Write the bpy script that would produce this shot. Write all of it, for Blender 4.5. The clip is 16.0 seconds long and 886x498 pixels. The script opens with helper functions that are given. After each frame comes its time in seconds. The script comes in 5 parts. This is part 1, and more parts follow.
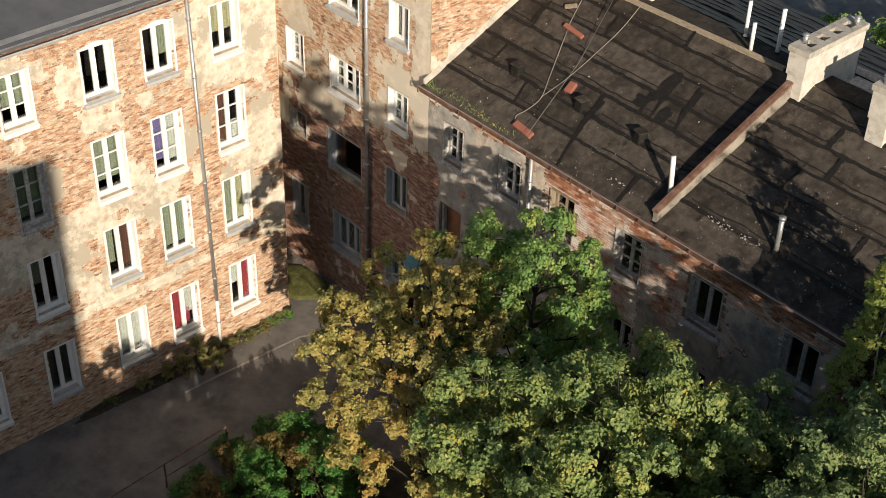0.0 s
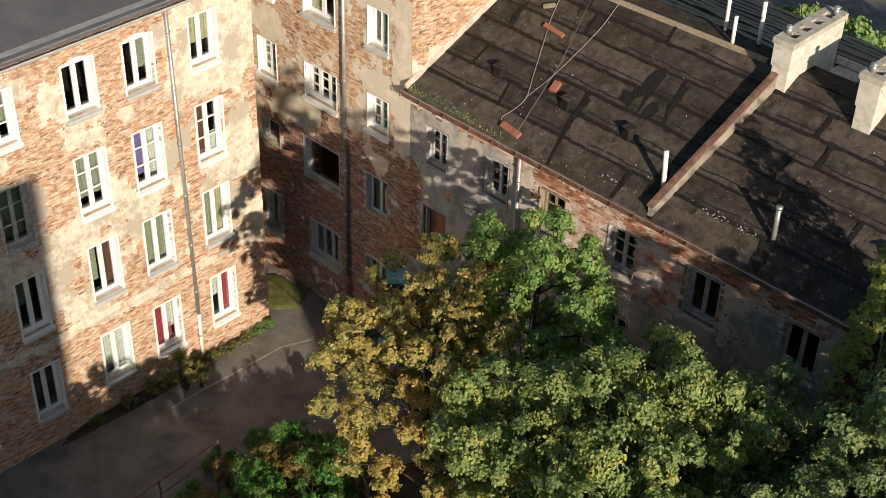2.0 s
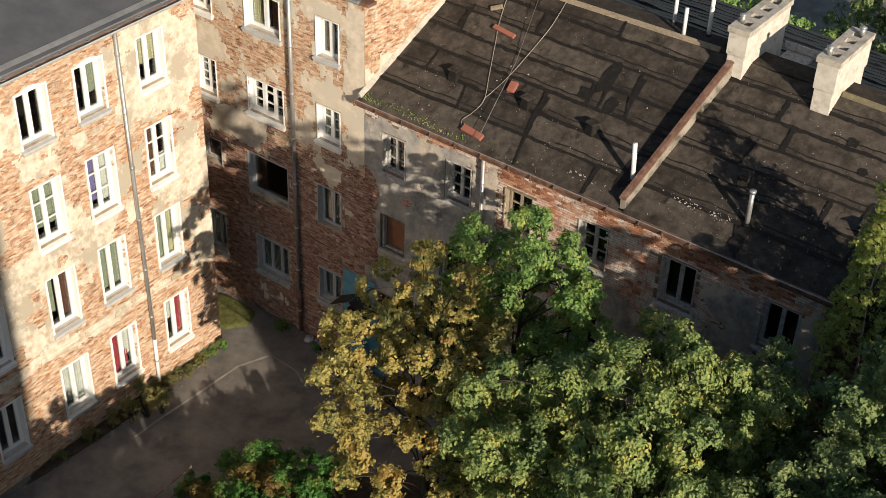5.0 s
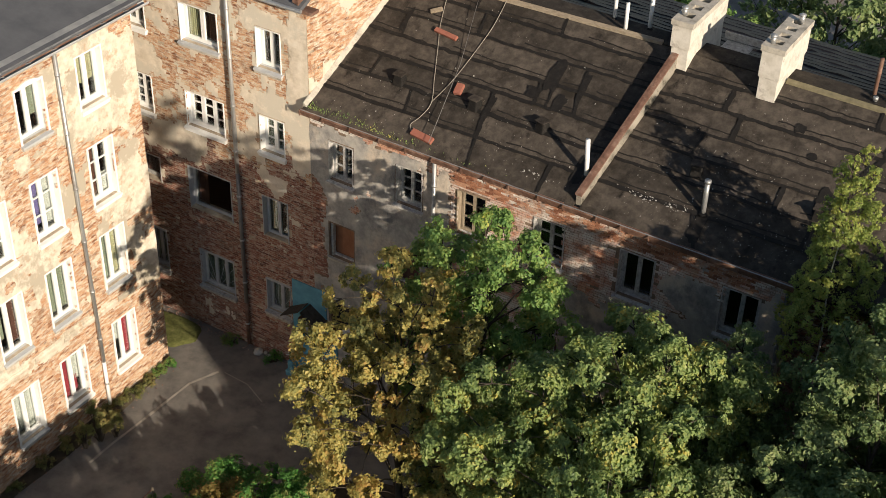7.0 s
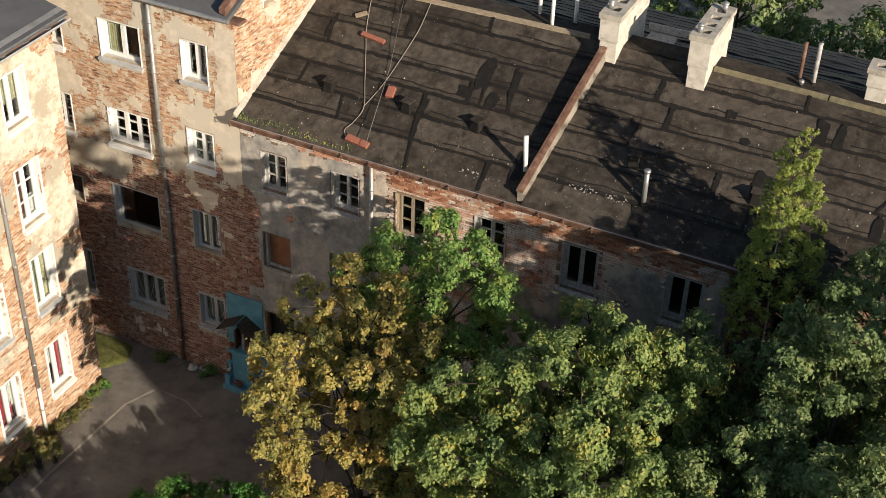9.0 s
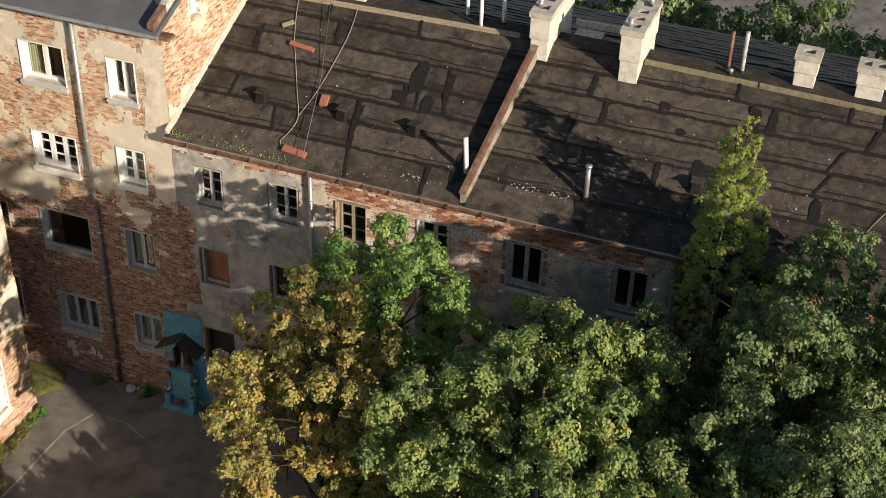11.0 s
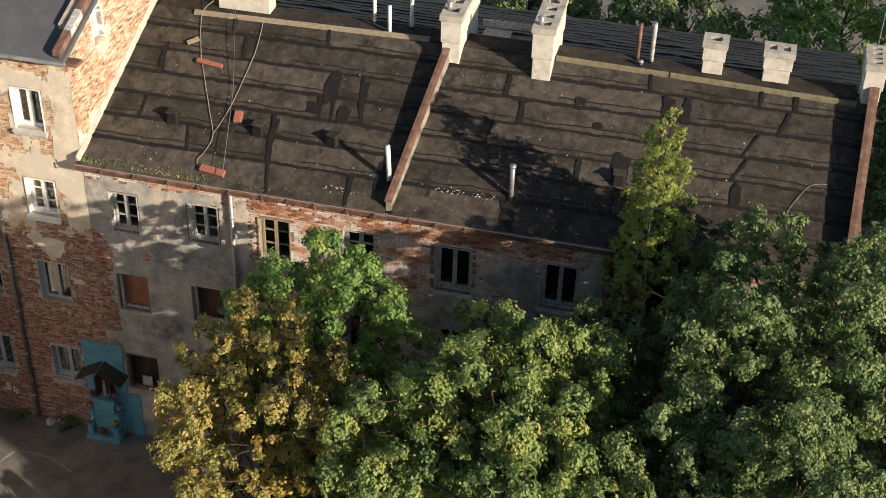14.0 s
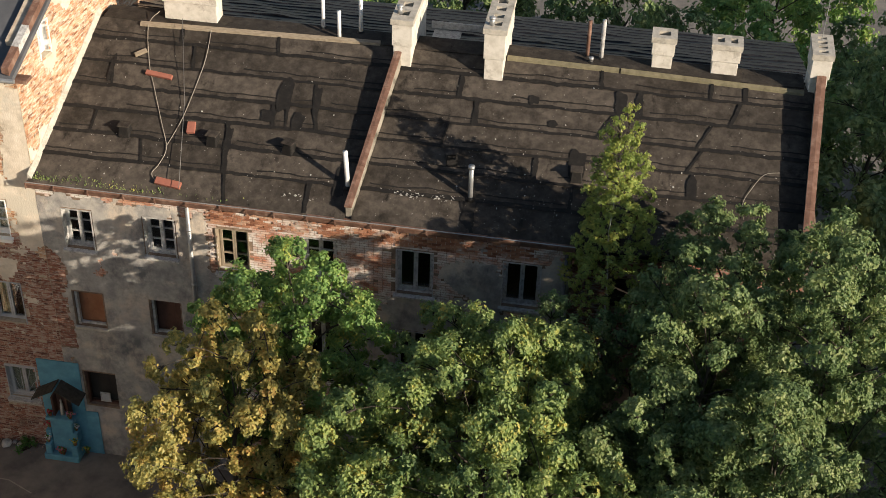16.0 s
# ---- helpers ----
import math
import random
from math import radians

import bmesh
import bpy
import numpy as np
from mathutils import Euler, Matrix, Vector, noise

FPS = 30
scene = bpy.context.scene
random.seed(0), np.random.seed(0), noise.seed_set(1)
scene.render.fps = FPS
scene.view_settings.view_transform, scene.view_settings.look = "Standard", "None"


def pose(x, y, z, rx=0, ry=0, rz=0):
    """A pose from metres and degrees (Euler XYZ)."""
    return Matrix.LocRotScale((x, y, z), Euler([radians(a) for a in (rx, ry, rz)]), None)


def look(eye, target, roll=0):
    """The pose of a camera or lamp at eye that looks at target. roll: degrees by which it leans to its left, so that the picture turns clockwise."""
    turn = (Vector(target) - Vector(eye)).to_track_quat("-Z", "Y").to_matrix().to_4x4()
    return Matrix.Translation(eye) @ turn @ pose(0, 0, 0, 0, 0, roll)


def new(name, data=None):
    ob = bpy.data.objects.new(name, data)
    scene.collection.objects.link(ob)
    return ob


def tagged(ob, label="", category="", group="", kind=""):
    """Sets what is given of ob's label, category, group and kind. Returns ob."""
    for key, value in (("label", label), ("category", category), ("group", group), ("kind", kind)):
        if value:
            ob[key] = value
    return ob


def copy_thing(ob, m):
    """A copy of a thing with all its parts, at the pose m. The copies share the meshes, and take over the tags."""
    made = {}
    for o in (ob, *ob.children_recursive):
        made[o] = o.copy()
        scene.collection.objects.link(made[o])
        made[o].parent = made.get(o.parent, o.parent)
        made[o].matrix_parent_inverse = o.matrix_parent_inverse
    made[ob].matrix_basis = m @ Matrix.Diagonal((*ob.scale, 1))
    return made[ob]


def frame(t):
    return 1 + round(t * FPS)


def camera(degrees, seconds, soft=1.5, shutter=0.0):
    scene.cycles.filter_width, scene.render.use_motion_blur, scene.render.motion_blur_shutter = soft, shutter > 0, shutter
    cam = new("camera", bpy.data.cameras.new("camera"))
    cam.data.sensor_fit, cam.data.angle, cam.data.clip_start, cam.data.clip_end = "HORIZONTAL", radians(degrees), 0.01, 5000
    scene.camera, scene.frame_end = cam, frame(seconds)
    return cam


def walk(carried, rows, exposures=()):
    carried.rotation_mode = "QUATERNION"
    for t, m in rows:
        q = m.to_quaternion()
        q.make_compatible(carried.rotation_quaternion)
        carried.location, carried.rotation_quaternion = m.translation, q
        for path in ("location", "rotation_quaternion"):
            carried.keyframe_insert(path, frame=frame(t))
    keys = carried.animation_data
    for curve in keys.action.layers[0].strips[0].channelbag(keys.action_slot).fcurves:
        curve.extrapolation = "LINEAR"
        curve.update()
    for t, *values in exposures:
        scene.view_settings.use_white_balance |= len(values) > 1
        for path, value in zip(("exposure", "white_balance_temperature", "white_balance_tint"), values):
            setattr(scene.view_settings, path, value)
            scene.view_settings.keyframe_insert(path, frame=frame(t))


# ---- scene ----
cam = camera(34.9, 16.0, soft=0.6)
PATH = [
    (0, (31.3, -23.908, 30.95), (30.121, -22.819, 29.756), 1.9),
    (0.5, (30.981, -24.237, 30.962), (29.814, -23.136, 29.768), 1.8),
    (1, (30.677, -24.598, 30.915), (29.527, -23.476, 29.725), 1.8),
    (1.5, (30.276, -25.036, 30.946), (29.152, -23.887, 29.756), 1.9),
    (2, (29.93, -25.391, 30.965), (28.829, -24.218, 29.776), 1.9),
    (2.5, (29.535, -25.802, 30.949), (28.459, -24.605, 29.762), 2.0),
    (3, (29.152, -26.117, 30.969), (28.1, -24.899, 29.782), 2.0),
    (3.5, (28.788, -26.473, 30.961), (27.759, -25.232, 29.777), 2.0),
    (4, (28.416, -26.827, 30.942), (27.412, -25.563, 29.761), 2.0),
    (6.5, (26.572, -28.084, 30.984), (25.706, -26.718, 29.808), 2.0),
    (7, (26.257, -28.243, 31.015), (25.424, -26.856, 29.839), 1.9),
    (7.5, (25.878, -28.457, 31.04), (25.081, -27.049, 29.863), 2.0),
    (8, (25.491, -28.643, 31.085), (24.733, -27.215, 29.908), 2.0),
    (8.5, (25.158, -28.853, 31.109), (24.435, -27.405, 29.933), 2.0),
    (9, (24.779, -29.099, 31.063), (24.095, -27.63, 29.892), 2.1),
    (11.5, (23.053, -29.674, 31.229), (22.547, -28.133, 30.058), 2.0),
    (12, (22.776, -29.692, 31.277), (22.301, -28.142, 30.105), 2.0),
    (12.5, (22.476, -29.747, 31.335), (22.033, -28.188, 30.162), 2.0),
    (13, (22.171, -29.775, 31.417), (21.761, -28.209, 30.242), 1.9),
    (13.5, (21.879, -29.83, 31.472), (21.499, -28.258, 30.295), 1.9),
    (14, (21.56, -29.93, 31.514), (21.212, -28.35, 30.338), 1.9),
    (14.5, (21.285, -29.991, 31.545), (20.966, -28.405, 30.369), 1.9),
    (15, (21.028, -30.054, 31.561), (20.737, -28.461, 30.386), 1.9),
    (15.5, (20.747, -30.101, 31.622), (20.483, -28.505, 30.446), 1.9),
    (16, (20.456, -30.156, 31.649), (20.221, -28.555, 30.473), 1.9),
]
walk(cam, [(t, look(eye, target, roll)) for t, eye, target, roll in PATH], [(0, 0.30), (7, 0.38), (12, 0.52), (16, 0.60)])

# ---- light ----
SUN = Vector((0.883, -0.469, 0.0)).normalized()
ELEV = radians(18.8)
world = bpy.data.worlds.new("world")
scene.world = world
world.use_nodes = True
wn = world.node_tree.nodes
sky = wn.new("ShaderNodeTexSky")
sky.sky_type, sky.sun_disc, sky.sun_elevation = "NISHITA", False, ELEV
sky.sun_rotation = math.atan2(SUN.x, SUN.y)
wn["Background"].inputs["Strength"].default_value = 0.075
world.node_tree.links.new(sky.outputs[0], wn["Background"].inputs["Color"])
lamp = bpy.data.lights.new("sun", "SUN")
lamp.energy, lamp.angle, lamp.color = 5.0, radians(0.45), (1.0, 0.86, 0.69)
sun = new("sun", lamp)
sun.matrix_world = look((SUN * 60) + Vector((0, 0, 60 * math.tan(ELEV))), (0, 0, 0))


# ---- materials ----
def ramp(nodes, stops):
    r = nodes.new("ShaderNodeValToRGB")
    el = r.color_ramp.elements
    while len(el) < len(stops):
        el.new(0.5)
    for e, (p, c) in zip(el, stops):
        e.position, e.color = p, (*c, 1) if len(c) == 3 else c
    return r


def surface(name, stops, scale=6.0, rough=0.85, bump=0.3, bump_scale=60.0, island=0.0, chance=0.0, metal=0.0,
            stain=None, stain_scale=0.7, stain_at=(0.5, 0.62), stretch=(1, 1, 1), spec=0.3, second=None):
    """A surface whose colour runs over the stops by noise, with stains of a second scale and fine relief."""
    m = bpy.data.materials.new(name)
    m.use_nodes = True
    n, l = m.node_tree.nodes, m.node_tree.links
    bsdf = n["Principled BSDF"]
    geo = n.new("ShaderNodeNewGeometry")
    mp = n.new("ShaderNodeMapping")
    mp.inputs["Scale"].default_value = stretch
    l.new(geo.outputs["Position"], mp.inputs[0])
    nz = n.new("ShaderNodeTexNoise")
    nz.inputs["Scale"].default_value, nz.inputs["Detail"].default_value, nz.inputs["Roughness"].default_value = scale, 6, 0.65
    l.new(mp.outputs[0], nz.inputs["Vector"])
    fac = nz.outputs["Fac"]
    if island or chance:
        src = geo.outputs["Random Per Island"] if island else n.new("ShaderNodeObjectInfo").outputs["Random"]
        k = island or chance
        a = n.new("ShaderNodeMath")
        a.operation, a.inputs[1].default_value = "MULTIPLY_ADD", k
        l.new(src, a.inputs[0])
        sub = n.new("ShaderNodeMath")
        sub.operation, sub.inputs[1].default_value = "SUBTRACT", k * 0.5
        l.new(fac, sub.inputs[0])
        l.new(sub.outputs[0], a.inputs[2])
        fac = a.outputs[0]
    r = ramp(n, stops)
    l.new(fac, r.inputs[0])
    col = r.outputs[0]
    if stain:
        n2 = n.new("ShaderNodeTexNoise")
        n2.inputs["Scale"].default_value, n2.inputs["Detail"].default_value, n2.inputs["Roughness"].default_value = stain_scale, 8, 0.7
        l.new(mp.outputs[0], n2.inputs["Vector"])
        rr = n.new("ShaderNodeMapRange")
        rr.inputs[1].default_value, rr.inputs[2].default_value = stain_at
        l.new(n2.outputs["Fac"], rr.inputs[0])
        mix = n.new("ShaderNodeMix")
        mix.data_type = "RGBA"
        l.new(rr.outputs[0], mix.inputs[0])
        l.new(col, mix.inputs[6])
        mix.inputs[7].default_value = (*stain, 1)
        col = mix.outputs[2]
    if second:
        tone, size, span, flat = second
        mp2 = n.new("ShaderNodeMapping")
        mp2.inputs["Scale"].default_value, mp2.inputs["Location"].default_value = flat, (3.1, 7.7, 1.9)
        l.new(geo.outputs["Position"], mp2.inputs[0])
        n4 = n.new("ShaderNodeTexNoise")
        n4.inputs["Scale"].default_value, n4.inputs["Detail"].default_value, n4.inputs["Roughness"].default_value = size, 9, 0.72
        l.new(mp2.outputs[0], n4.inputs["Vector"])
        r4 = n.new("ShaderNodeMapRange")
        r4.inputs[1].default_value, r4.inputs[2].default_value = span
        l.new(n4.outputs["Fac"], r4.inputs[0])
        mx = n.new("ShaderNodeMix")
        mx.data_type = "RGBA"
        l.new(r4.outputs[0], mx.inputs[0])
        l.new(col, mx.inputs[6])
        mx.inputs[7].default_value = (*tone, 1)
        col = mx.outputs[2]
    l.new(col, bsdf.inputs["Base Color"])
    bsdf.inputs["Roughness"].default_value, bsdf.inputs["Metallic"].default_value = rough, metal
    bsdf.inputs["Specular IOR Level"].default_value = spec
    if bump:
        n3 = n.new("ShaderNodeTexNoise")
        n3.inputs["Scale"].default_value, n3.inputs["Detail"].default_value = bump_scale, 4
        l.new(mp.outputs[0], n3.inputs["Vector"])
        b = n.new("ShaderNodeBump")
        b.inputs["Strength"].default_value, b.inputs["Distance"].default_value = bump, 0.02
        l.new(n3.outputs["Fac"], b.inputs["Height"])
        l.new(b.outputs[0], bsdf.inputs["Normal"])
    return m


def leafy(name, stops, gloss=0.45):
    """Leaves: colour by leaf, some light passing through."""
    m = bpy.data.materials.new(name)
    m.use_nodes = True
    n, l = m.node_tree.nodes, m.node_tree.links
    bsdf = n["Principled BSDF"]
    geo = n.new("ShaderNodeNewGeometry")
    nz = n.new("ShaderNodeTexNoise")
    nz.inputs["Scale"].default_value, nz.inputs["Detail"].default_value = 1.3, 3
    l.new(geo.outputs["Position"], nz.inputs["Vector"])
    a = n.new("ShaderNodeMath")
    a.operation, a.inputs[1].default_value = "MULTIPLY_ADD", 0.36
    l.new(geo.outputs["Random Per Island"], a.inputs[0])
    s = n.new("ShaderNodeMath")
    s.operation, s.inputs[1].default_value = "SUBTRACT", 0.18
    l.new(nz.outputs["Fac"], s.inputs[0])
    l.new(s.outputs[0], a.inputs[2])
    r = ramp(n, stops)
    l.new(a.outputs[0], r.inputs[0])
    l.new(r.outputs[0], bsdf.inputs["Base Color"])
    bsdf.inputs["Roughness"].default_value, bsdf.inputs["Specular IOR Level"].default_value = gloss, 0.25
    tr = n.new("ShaderNodeBsdfTranslucent")
    l.new(r.outputs[0], tr.inputs["Color"])
    mix = n.new("ShaderNodeMixShader")
    mix.inputs[0].default_value = 0.42
    l.new(bsdf.outputs[0], mix.inputs[1])
    l.new(tr.outputs[0], mix.inputs[2])
    l.new(mix.outputs[0], n["Material Output"].inputs["Surface"])
    return m


def glazing(name, tint=(0.8, 0.85, 0.85)):
    m = bpy.data.materials.new(name)
    m.use_nodes = True
    n, l = m.node_tree.nodes, m.node_tree.links
    t, g, mix = n.new("ShaderNodeBsdfTransparent"), n.new("ShaderNodeBsdfGlossy"), n.new("ShaderNodeMixShader")
    t.inputs["Color"].default_value = (*tint, 1)
    g.inputs["Roughness"].default_value = 0.04
    mix.inputs[0].default_value = 0.10
    l.new(t.outputs[0], mix.inputs[1])
    l.new(g.outputs[0], mix.inputs[2])
    l.new(mix.outputs[0], n["Material Output"].inputs["Surface"])
    return m


FLAT = (2.4, 2.4, 8.0)
BRICK_A = surface("brick_orange", [(0.22, (0.17, 0.068, 0.036)), (0.42, (0.40, 0.195, 0.10)), (0.6, (0.50, 0.285, 0.16)), (0.8, (0.57, 0.43, 0.29))],
                  1.6, island=0.44, bump=0.22, bump_scale=25, stain=(0.64, 0.58, 0.47), stain_scale=1.5, stain_at=(0.47, 0.62), stretch=FLAT,
                  second=((0.22, 0.13, 0.085), 0.9, (0.56, 0.72), (1, 1, 1.5)))
BRICK_B = surface("brick_red", [(0.25, (0.12, 0.048, 0.034)), (0.45, (0.26, 0.10, 0.066)), (0.6, (0.33, 0.155, 0.105)), (0.82, (0.46, 0.35, 0.28))],
                  1.6, island=0.44, bump=0.22, bump_scale=45, stain=(0.50, 0.45, 0.39), stain_scale=2.2, stain_at=(0.50, 0.64), stretch=FLAT,
                  second=((0.14, 0.09, 0.07), 0.8, (0.54, 0.72), (1, 1, 1.5)))
BRICK_L = surface("limed_brick", [(0.25, (0.26, 0.11, 0.07)), (0.45, (0.46, 0.20, 0.12)), (0.6, (0.54, 0.31, 0.21)), (0.82, (0.60, 0.49, 0.40))],
                  1.6, island=0.36, bump=0.3, bump_scale=45, stain=(0.66, 0.63, 0.58), stain_scale=1.1, stain_at=(0.42, 0.58), stretch=(1, 1, 1.6),
                  second=((0.10, 0.075, 0.06), 1.3, (0.55, 0.7), (1, 1, 1.5)))
BRICK_ONE = surface("brick_single", [(0.25, (0.20, 0.085, 0.05)), (0.45, (0.36, 0.17, 0.10)), (0.65, (0.44, 0.25, 0.16)), (0.85, (0.46, 0.36, 0.28))],
                    1.6, chance=0.45, bump=0.6, stain=(0.46, 0.43, 0.39), stain_scale=1.2, stain_at=(0.5, 0.62))
MORTAR_A = surface("lime_mortar", [(0.3, (0.26, 0.20, 0.14)), (0.5, (0.44, 0.37, 0.28)), (0.7, (0.56, 0.49, 0.38))], 3.0, bump=0.4)
MORTAR = surface("mortar", [(0.3, (0.13, 0.085, 0.06)), (0.7, (0.30, 0.22, 0.155))], 5.0, bump=0.4)
PLASTER_A = surface("cream_plaster", [(0.3, (0.48, 0.415, 0.325)), (0.5, (0.63, 0.57, 0.465)), (0.7, (0.73, 0.675, 0.57))], 3.4, bump=0.5, bump_scale=25,
                    stain=(0.45, 0.33, 0.225), stain_scale=2.4, stain_at=(0.52, 0.64), second=((0.42, 0.37, 0.29), 0.6, (0.50, 0.56), (1, 1, 1)))
PLASTER_B = surface("cement_render", [(0.3, (0.23, 0.222, 0.21)), (0.5, (0.36, 0.343, 0.315)), (0.7, (0.49, 0.455, 0.405))], 2.2, bump=0.5, bump_scale=25,
                    stain=(0.55, 0.47, 0.38), stain_scale=0.6, stain_at=(0.50, 0.62), second=((0.15, 0.15, 0.152), 0.9, (0.48, 0.64), (1, 1, 0.7)))
PLASTER_C = surface("old_render", [(0.3, (0.52, 0.45, 0.35)), (0.55, (0.66, 0.58, 0.47)), (0.75, (0.74, 0.68, 0.58))], 2.6, bump=0.5, bump_scale=25,
                    stain=(0.46, 0.39, 0.30), stain_scale=1.2, stain_at=(0.54, 0.66), second=((0.56, 0.51, 0.42), 0.6, (0.50, 0.56), (1, 1, 1)))
WHITE = surface("white_paint", [(0.3, (0.72, 0.72, 0.70)), (0.7, (0.82, 0.82, 0.80))], 4.0, rough=0.45, bump=0.05)
OLDWHITE = surface("flaking_white_paint", [(0.3, (0.22, 0.21, 0.20)), (0.5, (0.44, 0.43, 0.41)), (0.7, (0.60, 0.59, 0.57))], 9.0, rough=0.7, bump=0.2)
GREYPAINT = surface("grey_paint", [(0.3, (0.40, 0.41, 0.42)), (0.7, (0.50, 0.51, 0.52))], 5.0, rough=0.6, bump=0.05)
ZINC = surface("zinc", [(0.3, (0.34, 0.35, 0.35)), (0.7, (0.50, 0.50, 0.49))], 3.0, rough=0.42, metal=0.6, bump=0.1, stain=(0.22, 0.18, 0.15), stain_scale=2.0, stain_at=(0.58, 0.75))
GUTTER = surface("dull_zinc", [(0.3, (0.36, 0.37, 0.38)), (0.7, (0.56, 0.56, 0.55))], 3.0, rough=0.55, metal=0.15, bump=0.1)
# dark metal, used as well for the shaded length of a zinc pipe
DARK_AND_SHADED_PIPE = surface("dark_and_shaded_pipe", [(0.3, (0.13, 0.13, 0.13)), (0.7, (0.22, 0.21, 0.20))], 3.0, rough=0.55, metal=0.3, bump=0.1)
RUST = surface("rusty_sheet", [(0.25, (0.10, 0.058, 0.042)), (0.5, (0.19, 0.105, 0.075)), (0.75, (0.32, 0.22, 0.17))], 4.0, rough=0.75, metal=0.2, bump=0.2)
FELT = surface("roofing_felt", [(0.2, (0.027, 0.0235, 0.020)), (0.45, (0.057, 0.0485, 0.0405)), (0.75, (0.115, 0.097, 0.080))], 3.5, rough=0.9, bump=0.9,
               bump_scale=55, second=((0.018, 0.016, 0.014), 2.2, (0.56, 0.70), (1, 0.6, 0.6)), chance=0.22, stain=(0.032, 0.027, 0.022), stain_scale=0.9, stain_at=(0.52, 0.66), spec=0.12)
TAR_OLD = surface("old_tar", [(0.3, (0.007, 0.006, 0.0055)), (0.55, (0.0125, 0.011, 0.0095)), (0.82, (0.032, 0.027, 0.023))], 7.0, rough=0.75, bump=0.5)
TAR = surface("tar", [(0.3, (0.006, 0.0055, 0.005)), (0.7, (0.013, 0.012, 0.011))], 6.0, rough=0.6, bump=0.4)
CORRUGATED = surface("black_sheet", [(0.3, (0.006, 0.006, 0.008)), (0.7, (0.016, 0.016, 0.02))], 2.0, rough=0.38, bump=0.5, bump_scale=9)
ROOFGREY = surface("grey_membrane", [(0.3, (0.075, 0.078, 0.085)), (0.7, (0.12, 0.122, 0.13))], 1.2, rough=0.75, bump=0.15)
ASPHALT = surface("asphalt", [(0.3, (0.10, 0.094, 0.088)), (0.5, (0.165, 0.153, 0.139)), (0.7, (0.225, 0.206, 0.182))], 1.1, rough=0.92, bump=0.4,
                  bump_scale=40, stain=(0.25, 0.22, 0.19), stain_scale=0.35, stain_at=(0.55, 0.7))
SOIL = surface("soil", [(0.3, (0.035, 0.028, 0.018)), (0.6, (0.075, 0.06, 0.04))], 3.0, rough=1.0, bump=0.6)
CHIMNEY = surface("limewashed_masonry", [(0.3, (0.50, 0.46, 0.39)), (0.6, (0.66, 0.62, 0.55))], 4.0, bump=0.3, stain=(0.34, 0.30, 0.25), stain_scale=3.0, stain_at=(0.55, 0.72))
CONCRETE = surface("concrete", [(0.3, (0.36, 0.33, 0.28)), (0.6, (0.52, 0.48, 0.41))], 5.0, bump=0.3, stain=(0.26, 0.24, 0.20), stain_scale=3.0, stain_at=(0.5, 0.7))
PARAPET = surface("stained_cement", [(0.3, (0.22, 0.20, 0.165)), (0.6, (0.40, 0.36, 0.30))], 5.0, bump=0.4, stain=(0.10, 0.09, 0.07), stain_scale=2.5, stain_at=(0.45, 0.62))
FLUE_BLACK = surface("flue_black", [(0.3, (0.012, 0.011, 0.010)), (0.7, (0.03, 0.028, 0.025))], 5.0, bump=0.1)
# near-black colour that stands for the lack of light in the rooms
PAINTED_GLOOM = surface("painted_gloom", [(0.3, (0.03, 0.026, 0.022)), (0.7, (0.06, 0.05, 0.042))], 1.0, bump=0)
BOARD = surface("hardboard", [(0.3, (0.26, 0.11, 0.055)), (0.7, (0.36, 0.17, 0.09))], 2.0, rough=0.8, bump=0.15)
DARKWOOD = surface("brown_wood", [(0.3, (0.075, 0.035, 0.024)), (0.7, (0.14, 0.07, 0.05))], 3.0, rough=0.6, bump=0.15)
WOOD = surface("weathered_wood", [(0.3, (0.20, 0.16, 0.11)), (0.7, (0.36, 0.30, 0.22))], 6.0, bump=0.3, stretch=(1, 6, 1))
BLUE = surface("blue_paint", [(0.3, (0.085, 0.23, 0.31)), (0.6, (0.13, 0.34, 0.44)), (0.8, (0.24, 0.42, 0.48))], 2.5, rough=0.75, bump=0.2)
STONE = surface("pale_stone", [(0.3, (0.35, 0.34, 0.31)), (0.7, (0.58, 0.56, 0.52))], 6.0, bump=0.4)
BARK = surface("bark", [(0.3, (0.035, 0.028, 0.02)), (0.7, (0.085, 0.07, 0.055))], 8.0, bump=0.8, stretch=(1, 1, 0.25))
BIRCHBARK = surface("birch_bark", [(0.4, (0.55, 0.52, 0.47)), (0.62, (0.60, 0.58, 0.53)), (0.72, (0.08, 0.07, 0.06))], 7.0, bump=0.3, stretch=(1, 1, 3))
GLASS = glazing("window_glass")
DUSTY = surface("dusty_asphalt", [(0.3, (0.24, 0.22, 0.19)), (0.7, (0.38, 0.35, 0.30))], 3.0, rough=0.95, bump=0.3)
MOSS = surface("moss", [(0.3, (0.07, 0.078, 0.022)), (0.55, (0.13, 0.135, 0.04)), (0.75, (0.19, 0.17, 0.08))], 7.0, rough=1.0, bump=0.8)
PALEMOSS = surface("lichen_board", [(0.3, (0.13, 0.115, 0.07)), (0.7, (0.24, 0.21, 0.13))], 5.0, bump=0.4)
CABLE = surface("pale_cable", [(0.3, (0.24, 0.215, 0.18)), (0.7, (0.36, 0.33, 0.28))], 5.0, rough=0.7, bump=0)
LEAF_GOLD = leafy("golden_leaves", [(0.2, (0.177, 0.199, 0.074)), (0.42, (0.369, 0.341, 0.116)), (0.6, (0.546, 0.461, 0.148)), (0.82, (0.532, 0.334, 0.116))])
